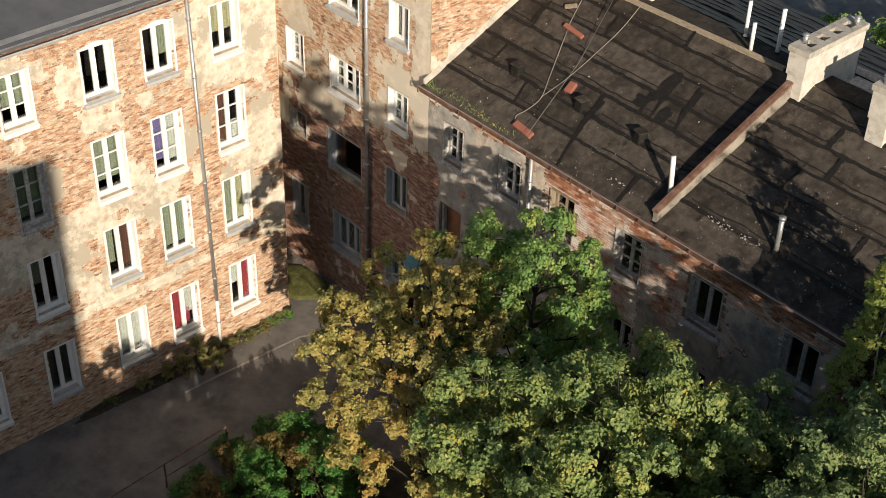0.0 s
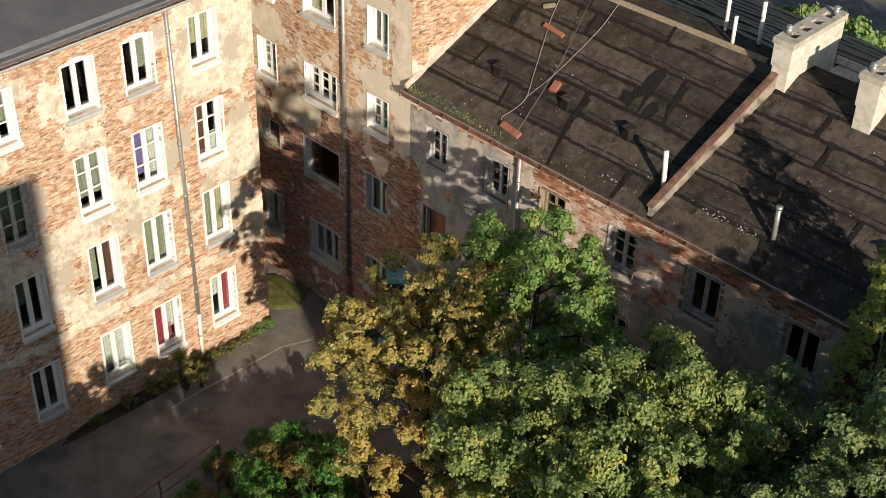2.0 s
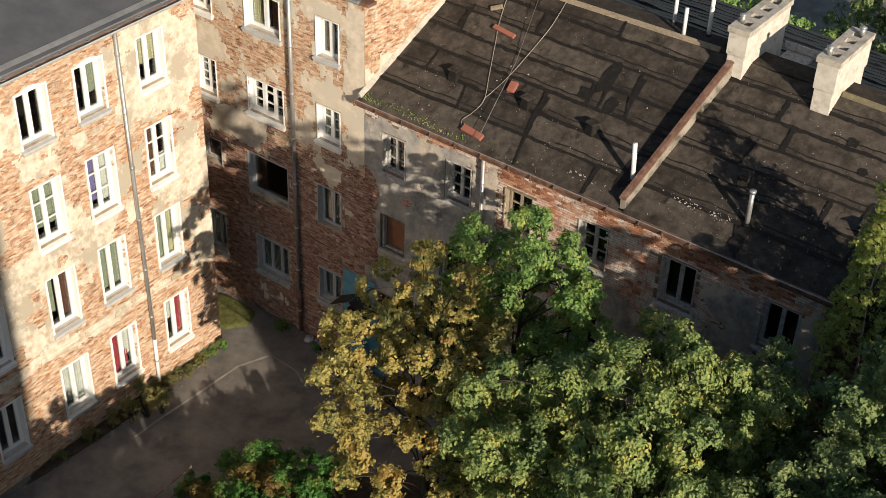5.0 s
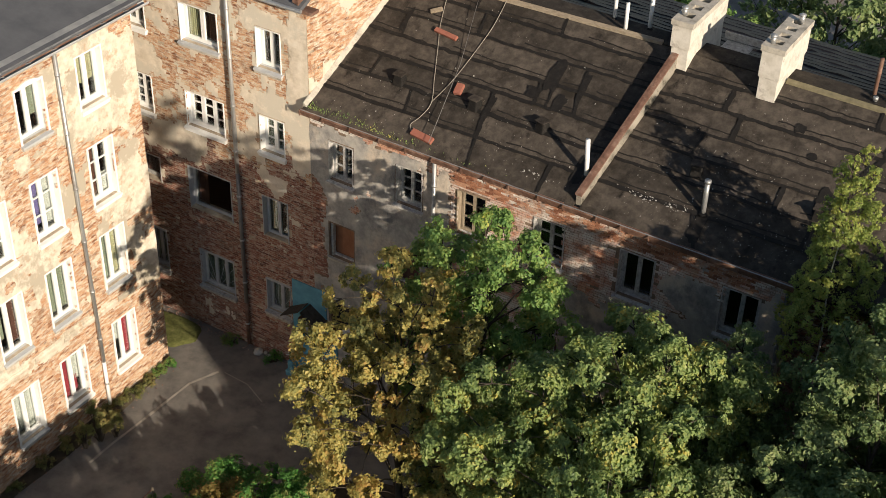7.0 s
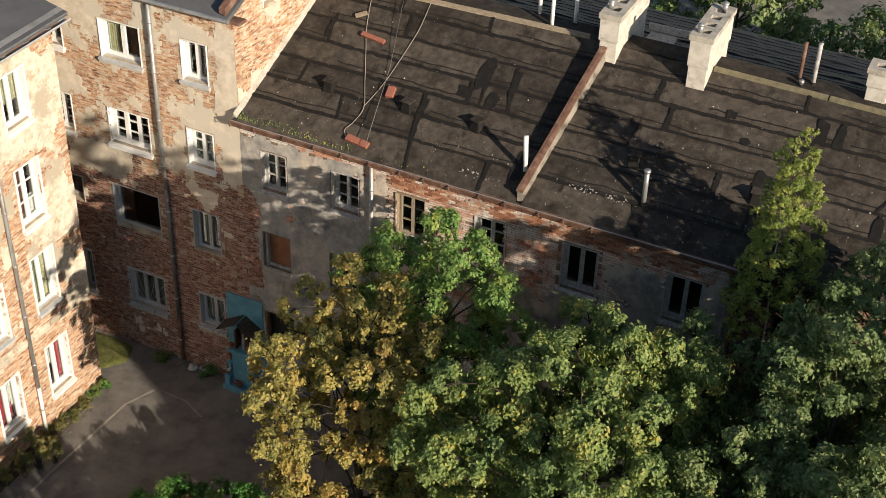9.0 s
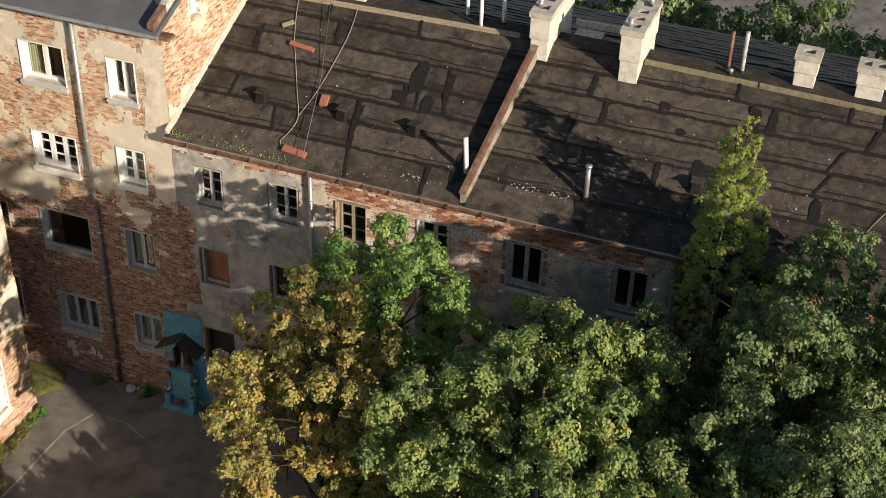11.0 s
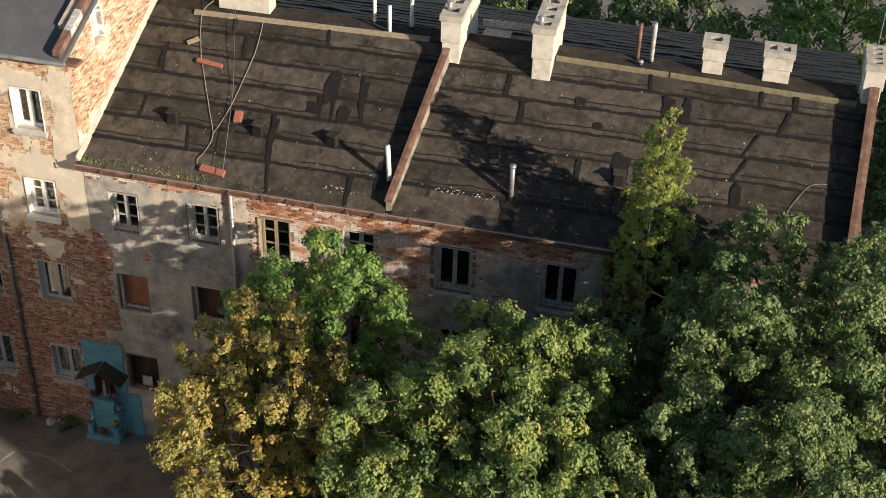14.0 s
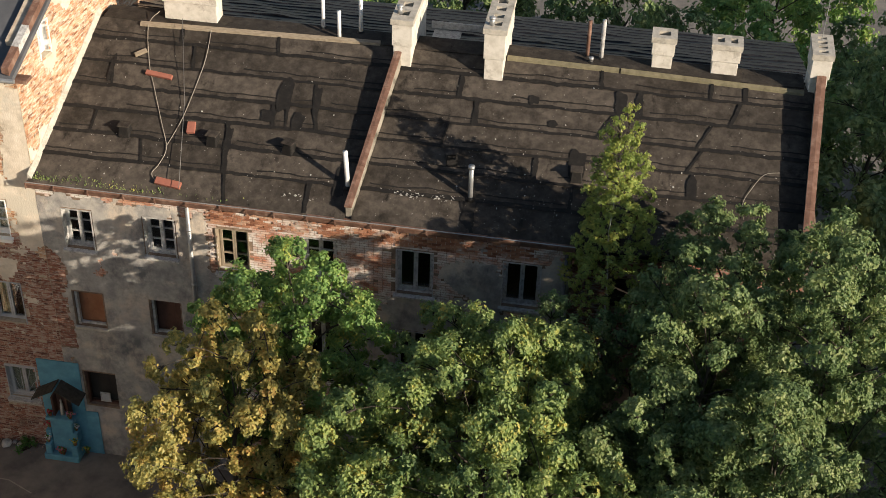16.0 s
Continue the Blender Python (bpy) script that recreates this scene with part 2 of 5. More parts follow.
LEAF_YELLOWING = leafy("yellowing_leaves", [(0.2, (0.121, 0.154, 0.054)), (0.45, (0.242, 0.264, 0.078)), (0.66, (0.374, 0.330, 0.096)), (0.85, (0.462, 0.352, 0.084))])
LEAF_GREEN = leafy("maple_leaves", [(0.2, (0.123, 0.234, 0.075)), (0.45, (0.236, 0.381, 0.115)), (0.7, (0.370, 0.472, 0.140)), (0.9, (0.666, 0.538, 0.121))])
LEAF_OLIVE = leafy("olive_leaves", [(0.2, (0.134, 0.213, 0.087)), (0.45, (0.266, 0.356, 0.127)), (0.66, (0.389, 0.455, 0.154)), (0.85, (0.714, 0.531, 0.125))])
LEAF_ASH = leafy("ash_leaves", [(0.2, (0.102, 0.161, 0.071)), (0.45, (0.202, 0.286, 0.117)), (0.75, (0.352, 0.402, 0.170))])
LEAF_BIRCH = leafy("birch_leaves", [(0.15, (0.178, 0.248, 0.068)), (0.5, (0.328, 0.408, 0.111)), (0.85, (0.602, 0.544, 0.153))])
LEAF_BUSH = leafy("shrub_leaves", [(0.2, (0.062, 0.188, 0.043)), (0.5, (0.114, 0.285, 0.063)), (0.8, (0.289, 0.295, 0.105))])
LEAF_WEED = leafy("weed_leaves", [(0.2, (0.105, 0.143, 0.050)), (0.5, (0.225, 0.234, 0.086)), (0.8, (0.405, 0.286, 0.115))])
LEAF_DRY = leafy("dry_leaves", [(0.2, (0.168, 0.105, 0.042)), (0.6, (0.280, 0.210, 0.067)), (0.85, (0.140, 0.182, 0.050))])


def plain(name, rgb, rough=0.7):
    return surface(name, [(0.3, tuple(c * 0.8 for c in rgb)), (0.7, rgb)], 6.0, rough=rough, bump=0.1)


CLOTH = {k: plain(f"{k}_cloth", c) for k, c in dict(white=(0.72, 0.70, 0.64), red=(0.42, 0.05, 0.07), violet=(0.24, 0.19, 0.42), brown=(0.16, 0.07, 0.05),
                                                     yellow=(0.55, 0.50, 0.30), green=(0.34, 0.36, 0.26)).items()}


# ---- building tools ----
def link(name, me, material, parent=None, label=""):
    ob = new(name, me)
    if material:
        me.materials.append(material)
    if parent:
        ob.parent = parent
    if label:
        ob["label"] = label
    return ob


def part(name, bm, material, parent=None, label="", smooth=False):
    me = bpy.data.meshes.new(name)
    bm.to_mesh(me)
    bm.free()
    if smooth:
        me.polygons.foreach_set("use_smooth", [True] * len(me.polygons))
    return link(name, me, material, parent, label)


def thing(name, place, label, category, group="", kind=""):
    ob = new(name)
    ob.location = place
    ob.empty_display_size = 0.1
    bpy.context.view_layer.update()
    return tagged(ob, label, category, group, kind)


def box(bm, a, b, fn=None):
    (x0, y0, z0), (x1, y1, z1) = a, b
    vs = [(x, y, z) for x in (x0, x1) for y in (y0, y1) for z in (z0, z1)]
    v = [bm.verts.new(fn(*p) if fn else p) for p in vs]
    for f in ((0, 1, 3, 2), (4, 6, 7, 5), (0, 4, 5, 1), (2, 3, 7, 6), (0, 2, 6, 4), (1, 5, 7, 3)):
        bm.faces.new([v[i] for i in f])
    return v


def boxes(*pairs, fn=None, bevel=0.0):
    bm = bmesh.new()
    for a, b in pairs:
        box(bm, a, b, fn)
    if bevel:
        bmesh.ops.bevel(bm, geom=bm.edges[:], offset=bevel, segments=1, affect="EDGES")
    bmesh.ops.recalc_face_normals(bm, faces=bm.faces[:])
    return bm


def tube(bm, points, radii, sides=8, cap=True):
    """A round bar along points."""
    pts = [Vector(p) for p in points]
    if not hasattr(radii, "__len__"):
        radii = [radii] * len(pts)
    rings = []
    for i, p in enumerate(pts):
        d = (pts[min(i + 1, len(pts) - 1)] - pts[max(i - 1, 0)]).normalized()
        u = d.orthogonal().normalized()
        w = d.cross(u)
        if rings:
            u = (last - d * last.dot(d)).normalized()
            w = d.cross(u)
        last = u
        rings.append([bm.verts.new(p + radii[i] * (math.cos(k * math.tau / sides) * u + math.sin(k * math.tau / sides) * w)) for k in range(sides)])
    for a, b in zip(rings, rings[1:]):
        for k in range(sides):
            bm.faces.new((a[k], a[(k + 1) % sides], b[(k + 1) % sides], b[k]))
    if cap:
        bm.faces.new(rings[0][::-1])
        bm.faces.new(rings[-1])
    return bm


def from_arrays(name, verts, faces, material, parent=None, label="", smooth=False):
    """A mesh from number arrays; all faces have the same count of corners."""
    verts, faces = np.asarray(verts, np.float32), np.asarray(faces, np.int32)
    me = bpy.data.meshes.new(name)
    k = faces.shape[1]
    me.vertices.add(len(verts))
    me.vertices.foreach_set("co", verts.ravel())
    me.loops.add(faces.size)
    me.loops.foreach_set("vertex_index", faces.ravel())
    me.polygons.add(len(faces))
    me.polygons.foreach_set("loop_start", np.arange(0, faces.size, k, dtype=np.int32))
    me.update(calc_edges=True)
    me.polygons.foreach_set("use_smooth", np.full(len(faces), smooth))
    return link(name, me, material, parent, label)


# Wall frames: u along the wall, w outwards, z up.
def on_b(u, w, z):
    return (u, -w, z)


def on_a(u, w, z):
    return (w, u, z)


GX, GK = 4.62, 0.105


def on_gable(u, w, z):
    return (GX + GK * u + w, u, z)


def wall_panel(name, fn, u0, u1, z0, z1, openings, thick, material, label, top=None):
    """A thick wall with openings through it. top(u): its upper edge where that is not level."""
    us = sorted({u0, u1, *[v for o in openings for v in o[:2] if u0 < v < u1]})
    if top:
        us = sorted({*us, *np.linspace(u0, u1, 13).round(3).tolist()})
    bm = bmesh.new()
    for a, b in zip(us, us[1:]):
        mid, at = (a + b) / 2, z0
        for o in sorted((o for o in openings if o[0] < mid < o[1]), key=lambda o: o[2]):
            if o[2] > at:
                box(bm, (a, -thick, at), (b, 0, o[2]), fn)
            at = o[3]
        v = box(bm, (a, -thick, at), (b, 0, z1), fn)
        if top:
            for i, c in ((1, a), (3, a), (5, b), (7, b)):
                v[i].co.z = top(c)
    bmesh.ops.recalc_face_normals(bm, faces=bm.faces[:])
    return tagged(part(name, bm, material), label, "wall", kind="structure")


def fbm(u, z, seed, scale):
    p = Vector((u * scale + seed * 17.3, z * scale - seed * 9.1, seed * 3.7))
    return noise.noise(p) + 0.5 * noise.noise(p * 2.1) + 0.3 * noise.noise(p * 4.7)


def inside(u, z, openings, grow=0.0):
    return any(o[0] - grow < u < o[1] + grow and o[2] - grow < z < o[3] + grow for o in openings)


def clad(wall, fn, u0, u1, z0, z1, openings, mask, brick_mat, plaster_mat, seed, top=None, cell=0.075, label="", lower=None):
    """Bricks where the render has fallen off, and a skin of render with a broken edge where mask(u, z) > 0."""
    rng = np.random.RandomState(seed)
    # bricks
    bl, bh, j = 0.25, 0.078, 0.012
    spots = []
    for row in range(int((z1 - z0) / bh)):
        zc = z0 + (row + 0.5) * bh
        u = u0 + (0.0 if row % 2 else -0.125) + 0.01
        while u < u1 - 0.02:
            le = bl if rng.rand() < 0.6 else bl / 2
            lo_u, hi_u = max(u, u0 + 0.004), min(u + le, u1 - 0.004)
            uc = (lo_u + hi_u) / 2
            if hi_u - lo_u > 0.05 and not inside(uc, zc, openings, 0.03) and (not top or zc + bh < top(uc)) and mask(uc, zc) < 0.1 and rng.rand() > 0.015:
                spots.append((uc, zc, hi_u - lo_u))
            u += le
    quad = np.array([(0, 1, 2, 3), (0, 4, 5, 1), (1, 5, 6, 2), (2, 6, 7, 3), (3, 7, 4, 0)])
    split, low_mat = lower or (-1e9, None)
    border = split if callable(split) else (lambda u: split + 0.9 * fbm(u, 0.0, seed, 0.8))
    groups = ([p for p in spots if p[1] >= border(p[0])], brick_mat), ([p for p in spots if p[1] < border(p[0])], low_mat)
    for some, material in groups:
        if not some:
            continue
        V = []
        for uc, zc, le in some:
            w = 0.007 + rng.uniform(-0.002, 0.002)
            h, g, e = le / 2 - j / 2.6, bh / 2 - j / 1.7, rng.uniform(-0.0003, 0.0003, 4)
            for d, s in ((w, 0.985), (-0.002, 1.0)):
                V += [fn(uc - h * s, d + e[0], zc - g * s), fn(uc + h * s, d + e[1], zc - g * s), fn(uc + h * s, d + e[2], zc + g * s), fn(uc - h * s, d + e[3], zc + g * s)]
        F = (quad[None] + 8 * np.arange(len(some))[:, None, None]).reshape(-1, 4)
        ob = from_arrays("brickwork", V, F, material, wall, "weathered exposed bricks")
        ob["kind"] = "stuff"
    # render skin
    nu, nz = int((u1 - u0) / cell) + 1, int((z1 - z0) / cell) + 1
    idx, V, F = {}, [], []

    def vert(i, k):
        if (i, k) not in idx:
            u, z = u0 + (u1 - u0) * i / nu, z0 + (z1 - z0) * k / nz
            m = mask(u, z)
            edge = 0 < i < nu and 0 < k < nz and not inside(u, z, openings, cell)
            du, dz = (rng.uniform(-0.42, 0.42, 2) * cell) if edge else (0, 0)
            w = 0.018 + 0.012 * min(1, max(0, m)) + 0.006 * noise.noise(Vector((u * 2.2, z * 2.2, seed)))
            idx[i, k] = len(V)
            V.append(fn(u + du, w if m > -0.05 else 0.006, z + dz))
        return idx[i, k]

    for i in range(nu):
        for k in range(nz):
            u, z = u0 + (u1 - u0) * (i + 0.5) / nu, z0 + (z1 - z0) * (k + 0.5) / nz
            if mask(u, z) > 0 and not inside(u, z, openings, cell * 0.5) and (not top or z + cell < top(u)):
                F.append((vert(i, k), vert(i + 1, k), vert(i + 1, k + 1), vert(i, k + 1)))
    if F:
        sk = from_arrays("render_skin", V, F, plaster_mat, wall, label or "patchy flaking render")
        sk["kind"] = "stuff"
    return spots


COUNT = {"window": 0}


def window(fn, u0, u1, z0, z1, kind="white", rows=0, curtain=(), reveal=0.19, sill=True, sill_mat=None, lights=2, label="", thick=0.45):
    """A casement window in an opening: lining, frame, sashes with panes, glazing bars, sill, curtains behind."""
    COUNT["window"] += 1
    frame_mat = {"white": WHITE, "old": OLDWHITE, "grey": GREYPAINT, "worn": WOOD}[kind]
    w = thing(f"window_{COUNT['window']}", fn((u0 + u1) / 2, -reveal, z0), label or "white double casement window with a sill", "window", kind="structure")
    d0, d1, fw = -reveal - 0.07, -reveal, 0.055 if kind != "old" else 0.06
    inv = Matrix.Translation(-w.location)

    def put(name, bm, material, lab="", parent=None):
        bm.transform(inv)
        o = part(name, bm, material, parent or w, lab)
        return o

    e, lw = 0.004, 0.05 if fn is on_a else 0.012
    put("lining", boxes(((u0 - lw, -reveal, z0 - 0.02), (u0 + 0.012, 0.034, z1 + lw * 0.7)), ((u1 - 0.012, -reveal, z0 - 0.02), (u1 + lw, 0.034, z1 + lw * 0.7)),
                        ((u0 + 0.013, -reveal, z1 - 0.012), (u1 - 0.013, 0.032, z1 + lw * 0.75)), fn=fn), frame_mat if kind != "old" else OLDWHITE)
    put("window_frame", boxes(((u0 + e, d0, z0), (u0 + fw, d1, z1)), ((u1 - fw, d0, z0), (u1 - e, d1, z1)), ((u0 + fw, d0, z0), (u1 - fw, d1, z0 + fw)),
                              ((u0 + fw, d0, z1 - fw), (u1 - fw, d1, z1 - e)), fn=fn), frame_mat)
    a, b = u0 + fw, u1 - fw
    step = (b - a) / lights
    for k in range(lights):
        s0, s1, sw = a + k * step + 0.004, a + (k + 1) * step - 0.004, 0.07 if kind == "white" else 0.055
        bars = [((s0, d0 + 0.012, z0 + fw), (s0 + sw, d1 + 0.012, z1 - fw)), ((s1 - sw, d0 + 0.012, z0 + fw), (s1, d1 + 0.012, z1 - fw)),
                ((s0 + sw, d0 + 0.012, z0 + fw), (s1 - sw, d1 + 0.012, z0 + fw + sw)), ((s0 + sw, d0 + 0.012, z1 - fw - sw), (s1 - sw, d1 + 0.012, z1 - fw))]
        for r in range(1, rows):
            zr = z0 + fw + (z1 - z0 - 2 * fw) * r / rows
            bars.append(((s0 + sw, d0 + 0.02, zr - 0.017), (s1 - sw, d1 + 0.004, zr + 0.017)))
        sash = put("sash", boxes(*bars, fn=fn), frame_mat)
        pane = put("pane", boxes(((s0 + sw - 0.005, d0 + 0.03, z0 + fw + sw - 0.005), (s1 - sw + 0.005, d0 + 0.036, z1 - fw - sw + 0.005)), fn=fn), GLASS)
        pane.visible_shadow = False
    if sill:
        sm = sill_mat or (WHITE if kind == "white" else OLDWHITE)
        bm = bmesh.new()
        v = box(bm, (u0 - 0.07, -reveal + 0.01, z0 - 0.05), (u1 + 0.07, 0.13, z0 + 0.012), fn)
        for i in (2, 3, 6, 7):
            v[i].co.z -= 0.05
        bmesh.ops.recalc_face_normals(bm, faces=bm.faces[:])
        put("window_sill", bm, sm)
        if not (kind == "old"):
            put("sill_apron", boxes(((u0 - 0.05, 0.0, z0 - 0.18), (u1 + 0.05, 0.10, z0 - 0.06)), fn=fn), sm if sm is WHITE else CONCRETE)
    for lo, hi, bottom, up, cloth in curtain:
        bm = bmesh.new()
        n = 14
        c0, c1 = u0 + (u1 - u0) * lo, u0 + (u1 - u0) * hi
        zz = (z0 + (z1 - z0) * bottom, z0 + (z1 - z0) * up)
        vs = [[bm.verts.new(fn(c0 + (c1 - c0) * i / n, d0 - 0.07 + 0.018 * math.sin(i * 2.3), z)) for z in zz] for i in range(n + 1)]
        for p, q in zip(vs, vs[1:]):
            bm.faces.new((p[0], q[0], q[1], p[1]))
        put("curtain", bm, CLOTH[cloth], f"{cloth} curtain")
    return w


# ---- openings ----
# u0, u1, z0, z1 of the openings in the facade along the yard (walls b and c) and in the tall facade (wall a)
B_OPEN = {
    "c0r4": (-2.45, -1.52, 10.95, 12.25), "c1r4": (-0.10, 1.34, 11.02, 12.26), "c2r4": (2.78, 3.66, 11.02, 12.30),
    "c0r3": (-2.45, -1.52, 7.98, 9.30), "c1r3": (-0.14, 1.36, 8.05, 9.27), "c2r3": (2.75, 3.66, 8.14, 9.36),
    "c0r2": (-2.45, -1.52, 5.36, 6.30), "c1r2": (-0.32, 1.42, 4.88, 6.46), "c2r2": (2.68, 3.66, 4.95, 6.45),
    "c0r1": (-2.45, -1.58, 1.72, 3.40), "c1r1": (-0.12, 1.30, 1.80, 3.27), "c2r1": (2.66, 3.62, 1.92, 3.24),
}
L_OPEN = {
    "l1": (5.30, 6.15, 8.02, 9.34), "l2": (7.67, 8.54, 8.10, 9.38), "l3": (9.72, 10.64, 7.85, 9.30), "l4": (12.16, 13.10, 7.95, 9.34),
    "l5": (14.76, 15.78, 7.85, 9.32), "l6": (17.67, 18.70, 7.85, 9.33),
    "m1": (5.26, 6.14, 5.17, 6.42), "m2": (7.60, 8.48, 5.20, 6.48), "m5": (12.16, 13.10, 5.0, 6.5), "m6": (14.76, 15.70, 5.0, 6.52),
    "n1": (5.20, 6.19, 2.05, 3.36),
}
ROW = {4: (10.72, 12.34), 3: (7.46, 9.42), 2: (4.40, 6.34), 1: (1.16, 3.02)}
COL = {4: (-4.40, -3.44), 3: (-6.64, -5.66), 2: (-8.59, -7.60), 1: (-11.05, -10.12), 0: (-13.45, -12.50), -1: (-15.9, -14.95)}
A_OPEN = {(c, r): (*COL[c], *ROW[r]) for c in COL for r in ROW}

A_TOP, B_TOP, A_END, L_TOP, L_END = 13.25, 13.55, -2.12, 10.30, 19.46
RZ, RS = 10.50, 0.555


def mask_a(u, z):
    m = fbm(u, z, 1, 0.6) + 0.3 * fbm(u, z, 10, 2.2) - 0.06
    m += 0.55 * blob(u, z, -3.4, 11.6, 1.8, 1.9) - (0.45 if z < 1.2 else 0)
    m += 0.45 if abs(z - 3.75 - 0.05 * math.sin(u * 2.0)) < 0.20 else 0
    m -= 0.75 if z < 3.45 else 0
    m -= 0.35 if z > 12.5 else 0
    m += 0.30 if 6.3 < z < 7.4 else 0
    return m


def blob(u, z, cu, cz, ru, rz):
    d = ((u - cu) / ru) ** 2 + ((z - cz) / rz) ** 2
    return max(0.0, 1.25 - d)


def mask_b(u, z):
    m = 0.75 * fbm(u, z, 2, 0.75) + 0.4 * fbm(u, z, 9, 2.4) - (0.14 if z > 7.6 else 0.32)
    m += 0.9 * blob(u, z, 4.35, 11.4, 0.55, 2.4)
    m += 0.75 * blob(u, z, 3.2, 12.5, 1.0, 0.5) + 0.7 * blob(u, z, 3.3, 9.6, 0.75, 0.7)
    m += 0.9 * blob(u, z, -1.9, 9.9, 0.9, 0.8) + 0.6 * blob(u, z, -1.0, 12.6, 1.2, 0.7)
    m += 0.8 * blob(u, z, -0.6, 7.3, 1.2, 0.6) + 0.35 * blob(u, z, 3.3, 7.0, 0.5, 0.4)
    m += 0.7 * blob(u, z, 4.35, 8.5, 0.4, 0.8)
    m -= 0.25 if z < 4.6 else 0
    return m


def mask_l(u, z):
    m = 0.6 * fbm(u, z, 3, 0.5) + 0.35 * fbm(u, z, 9, 2.4) - 0.35
    edge = 9.55 + 0.25 * fbm(u, z, 5, 1.3)
    if u < edge and z < 9.75 + 0.1 * fbm(u, z, 6, 2.0):
        m += 0.85 if z > 3.9 or u > 5.0 else 0.2
    if u < 5.15 + 0.35 * fbm(u, z, 7, 1.0) and 4.3 + 0.3 * fbm(u, z, 17, 1.0) < z < 8.0 - (u - 4.6) * 0.9:
        m -= 1.3
    if edge < u < 13.4:
        m -= 0.35
    if u > 13.2 and z < 7.75 + 0.5 * fbm(u, z, 16, 0.9):
        m += 0.85
    m += 0.9 * blob(u, z, 16.7, 8.6, 0.85, 0.65) + 0.9 * blob(u, z, 17.3, 8.2, 0.6, 0.9) + 0.9 * blob(u, z, 19.1, 8.5, 0.45, 1.0)
    m -= 0.8 * blob(u, z, 14.2, 8.0, 0.5, 0.9) + 0.8 * blob(u, z, 16.05, 7.9, 0.4, 0.6)
    return m


def top_gable(y):
    return 13.95 + 0.5 * y if y < 4.6 else 13.95 + 2.3 - 0.5 * (y - 4.6)


wall_b = wall_panel("wall_b", on_b, -8.0, GX, 0.0, B_TOP, list(B_OPEN.values()), 0.45, MORTAR_A, "four-storey facade of bare brick and fallen render")
wall_l = wall_panel("wall_c", on_b, GX, L_END, 0.0, L_TOP, list(L_OPEN.values()), 0.45, MORTAR, "derelict brick facade with grey cement render")
wall_a = wall_panel("wall_a", on_a, -24.0, A_END, 0.0, A_TOP, list(A_OPEN.values()), 0.45, MORTAR_A, "sunlit tenement facade of orange brick and cream render")
wall_g = wall_panel("wall_gable", on_gable, 0.455, 9.5, L_TOP - 0.6, 16.4, [(1.30, 1.85, 13.2, 14.2)], 0.40, MORTAR_A, "brick gable rising above the lower roof", top=top_gable)
clad(wall_a, on_a, -17.0, A_END, 0.0, A_TOP, list(A_OPEN.values()), mask_a, BRICK_A, PLASTER_A, 11)
clad(wall_b, on_b, -3.6, GX, 0.0, B_TOP, list(B_OPEN.values()), mask_b, BRICK_A, PLASTER_C, 12, lower=(7.6, BRICK_B))
clad(wall_l, on_b, GX, L_END, 0.0, L_TOP - 0.08, list(L_OPEN.values()), mask_l, BRICK_L, PLASTER_B, 13, lower=(lambda u: 8.6 if u < 5.8 else -1.0, BRICK_B))
clad(wall_g, on_gable, 0.0, 8.0, L_TOP, 16.4, [(1.30, 1.85, 13.2, 14.2)], lambda u, z: fbm(u, z, 8, 0.6) - 0.55, BRICK_A, PLASTER_C, 14, top=top_gable)

# hidden walls that close the buildings
bm = boxes(((-8.0, A_END - 0.4, 0), (-0.46, A_END, A_TOP)), ((-10.0, -24, 0), (-9.6, A_END - 0.41, A_TOP)), ((-9.6, -24.4, 0), (0.0, -24.0, A_TOP)))
tagged(part("wall_a_sides", bm, MORTAR), "brick side and rear walls of the tenement", "wall", kind="structure")
bm = boxes(((-3.4, A_END + 0.01, 0), (-3.0, -0.01, 13.0)))
tagged(part("wall_link", bm, PLASTER_C), "narrow wall joining the two wings", "wall", kind="structure")
bm = boxes(((-8.0, 9.0, 0), (L_END + 6.2, 9.4, 10.0)), ((L_END + 5.7, 0.7, 0), (L_END + 6.15, 8.99, 11.0)), ((L_END - 0.4, 0.46, 0), (L_END - 0.01, 0.9, 10.2)),
           ((-8.0, 0.46, 0), (-7.6, 8.99, 13.5)), ((GX - 0.4, 0.46, 0), (GX - 0.02, 8.99, 10.0)))
tagged(part("wall_rear", bm, MORTAR), "rear and cross walls of the yard wing", "wall", kind="structure")
rec = wall_panel("wall_recess", lambda u, w, z: (u, 0.5 - w, z), L_END, L_END + 6.15, 0.0, 10.5, [(20.45, 21.1, 7.6, 8.85), (23.2, 24.1, 7.6, 8.9)], 0.4, MORTAR, "recessed brick wall behind the trees")
clad(rec, lambda u, w, z: (u, 0.5 - w, z), L_END, L_END + 6.1, 5.0, 10.45, [(20.45, 21.1, 7.6, 8.85), (23.2, 24.1, 7.6, 8.9)], lambda u, z: -1, BRICK_B, PLASTER_B, 15)
# floors and inner walls take the near-black that paints unlit rooms
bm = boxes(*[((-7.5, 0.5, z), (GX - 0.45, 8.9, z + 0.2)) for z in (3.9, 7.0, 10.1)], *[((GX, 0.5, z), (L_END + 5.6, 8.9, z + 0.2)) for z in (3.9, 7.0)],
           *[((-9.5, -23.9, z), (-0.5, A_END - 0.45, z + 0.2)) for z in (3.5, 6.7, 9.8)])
tagged(part("floor_slabs", bm, PAINTED_GLOOM), "floors coloured near-black for the unlit rooms", "floor", kind="structure")
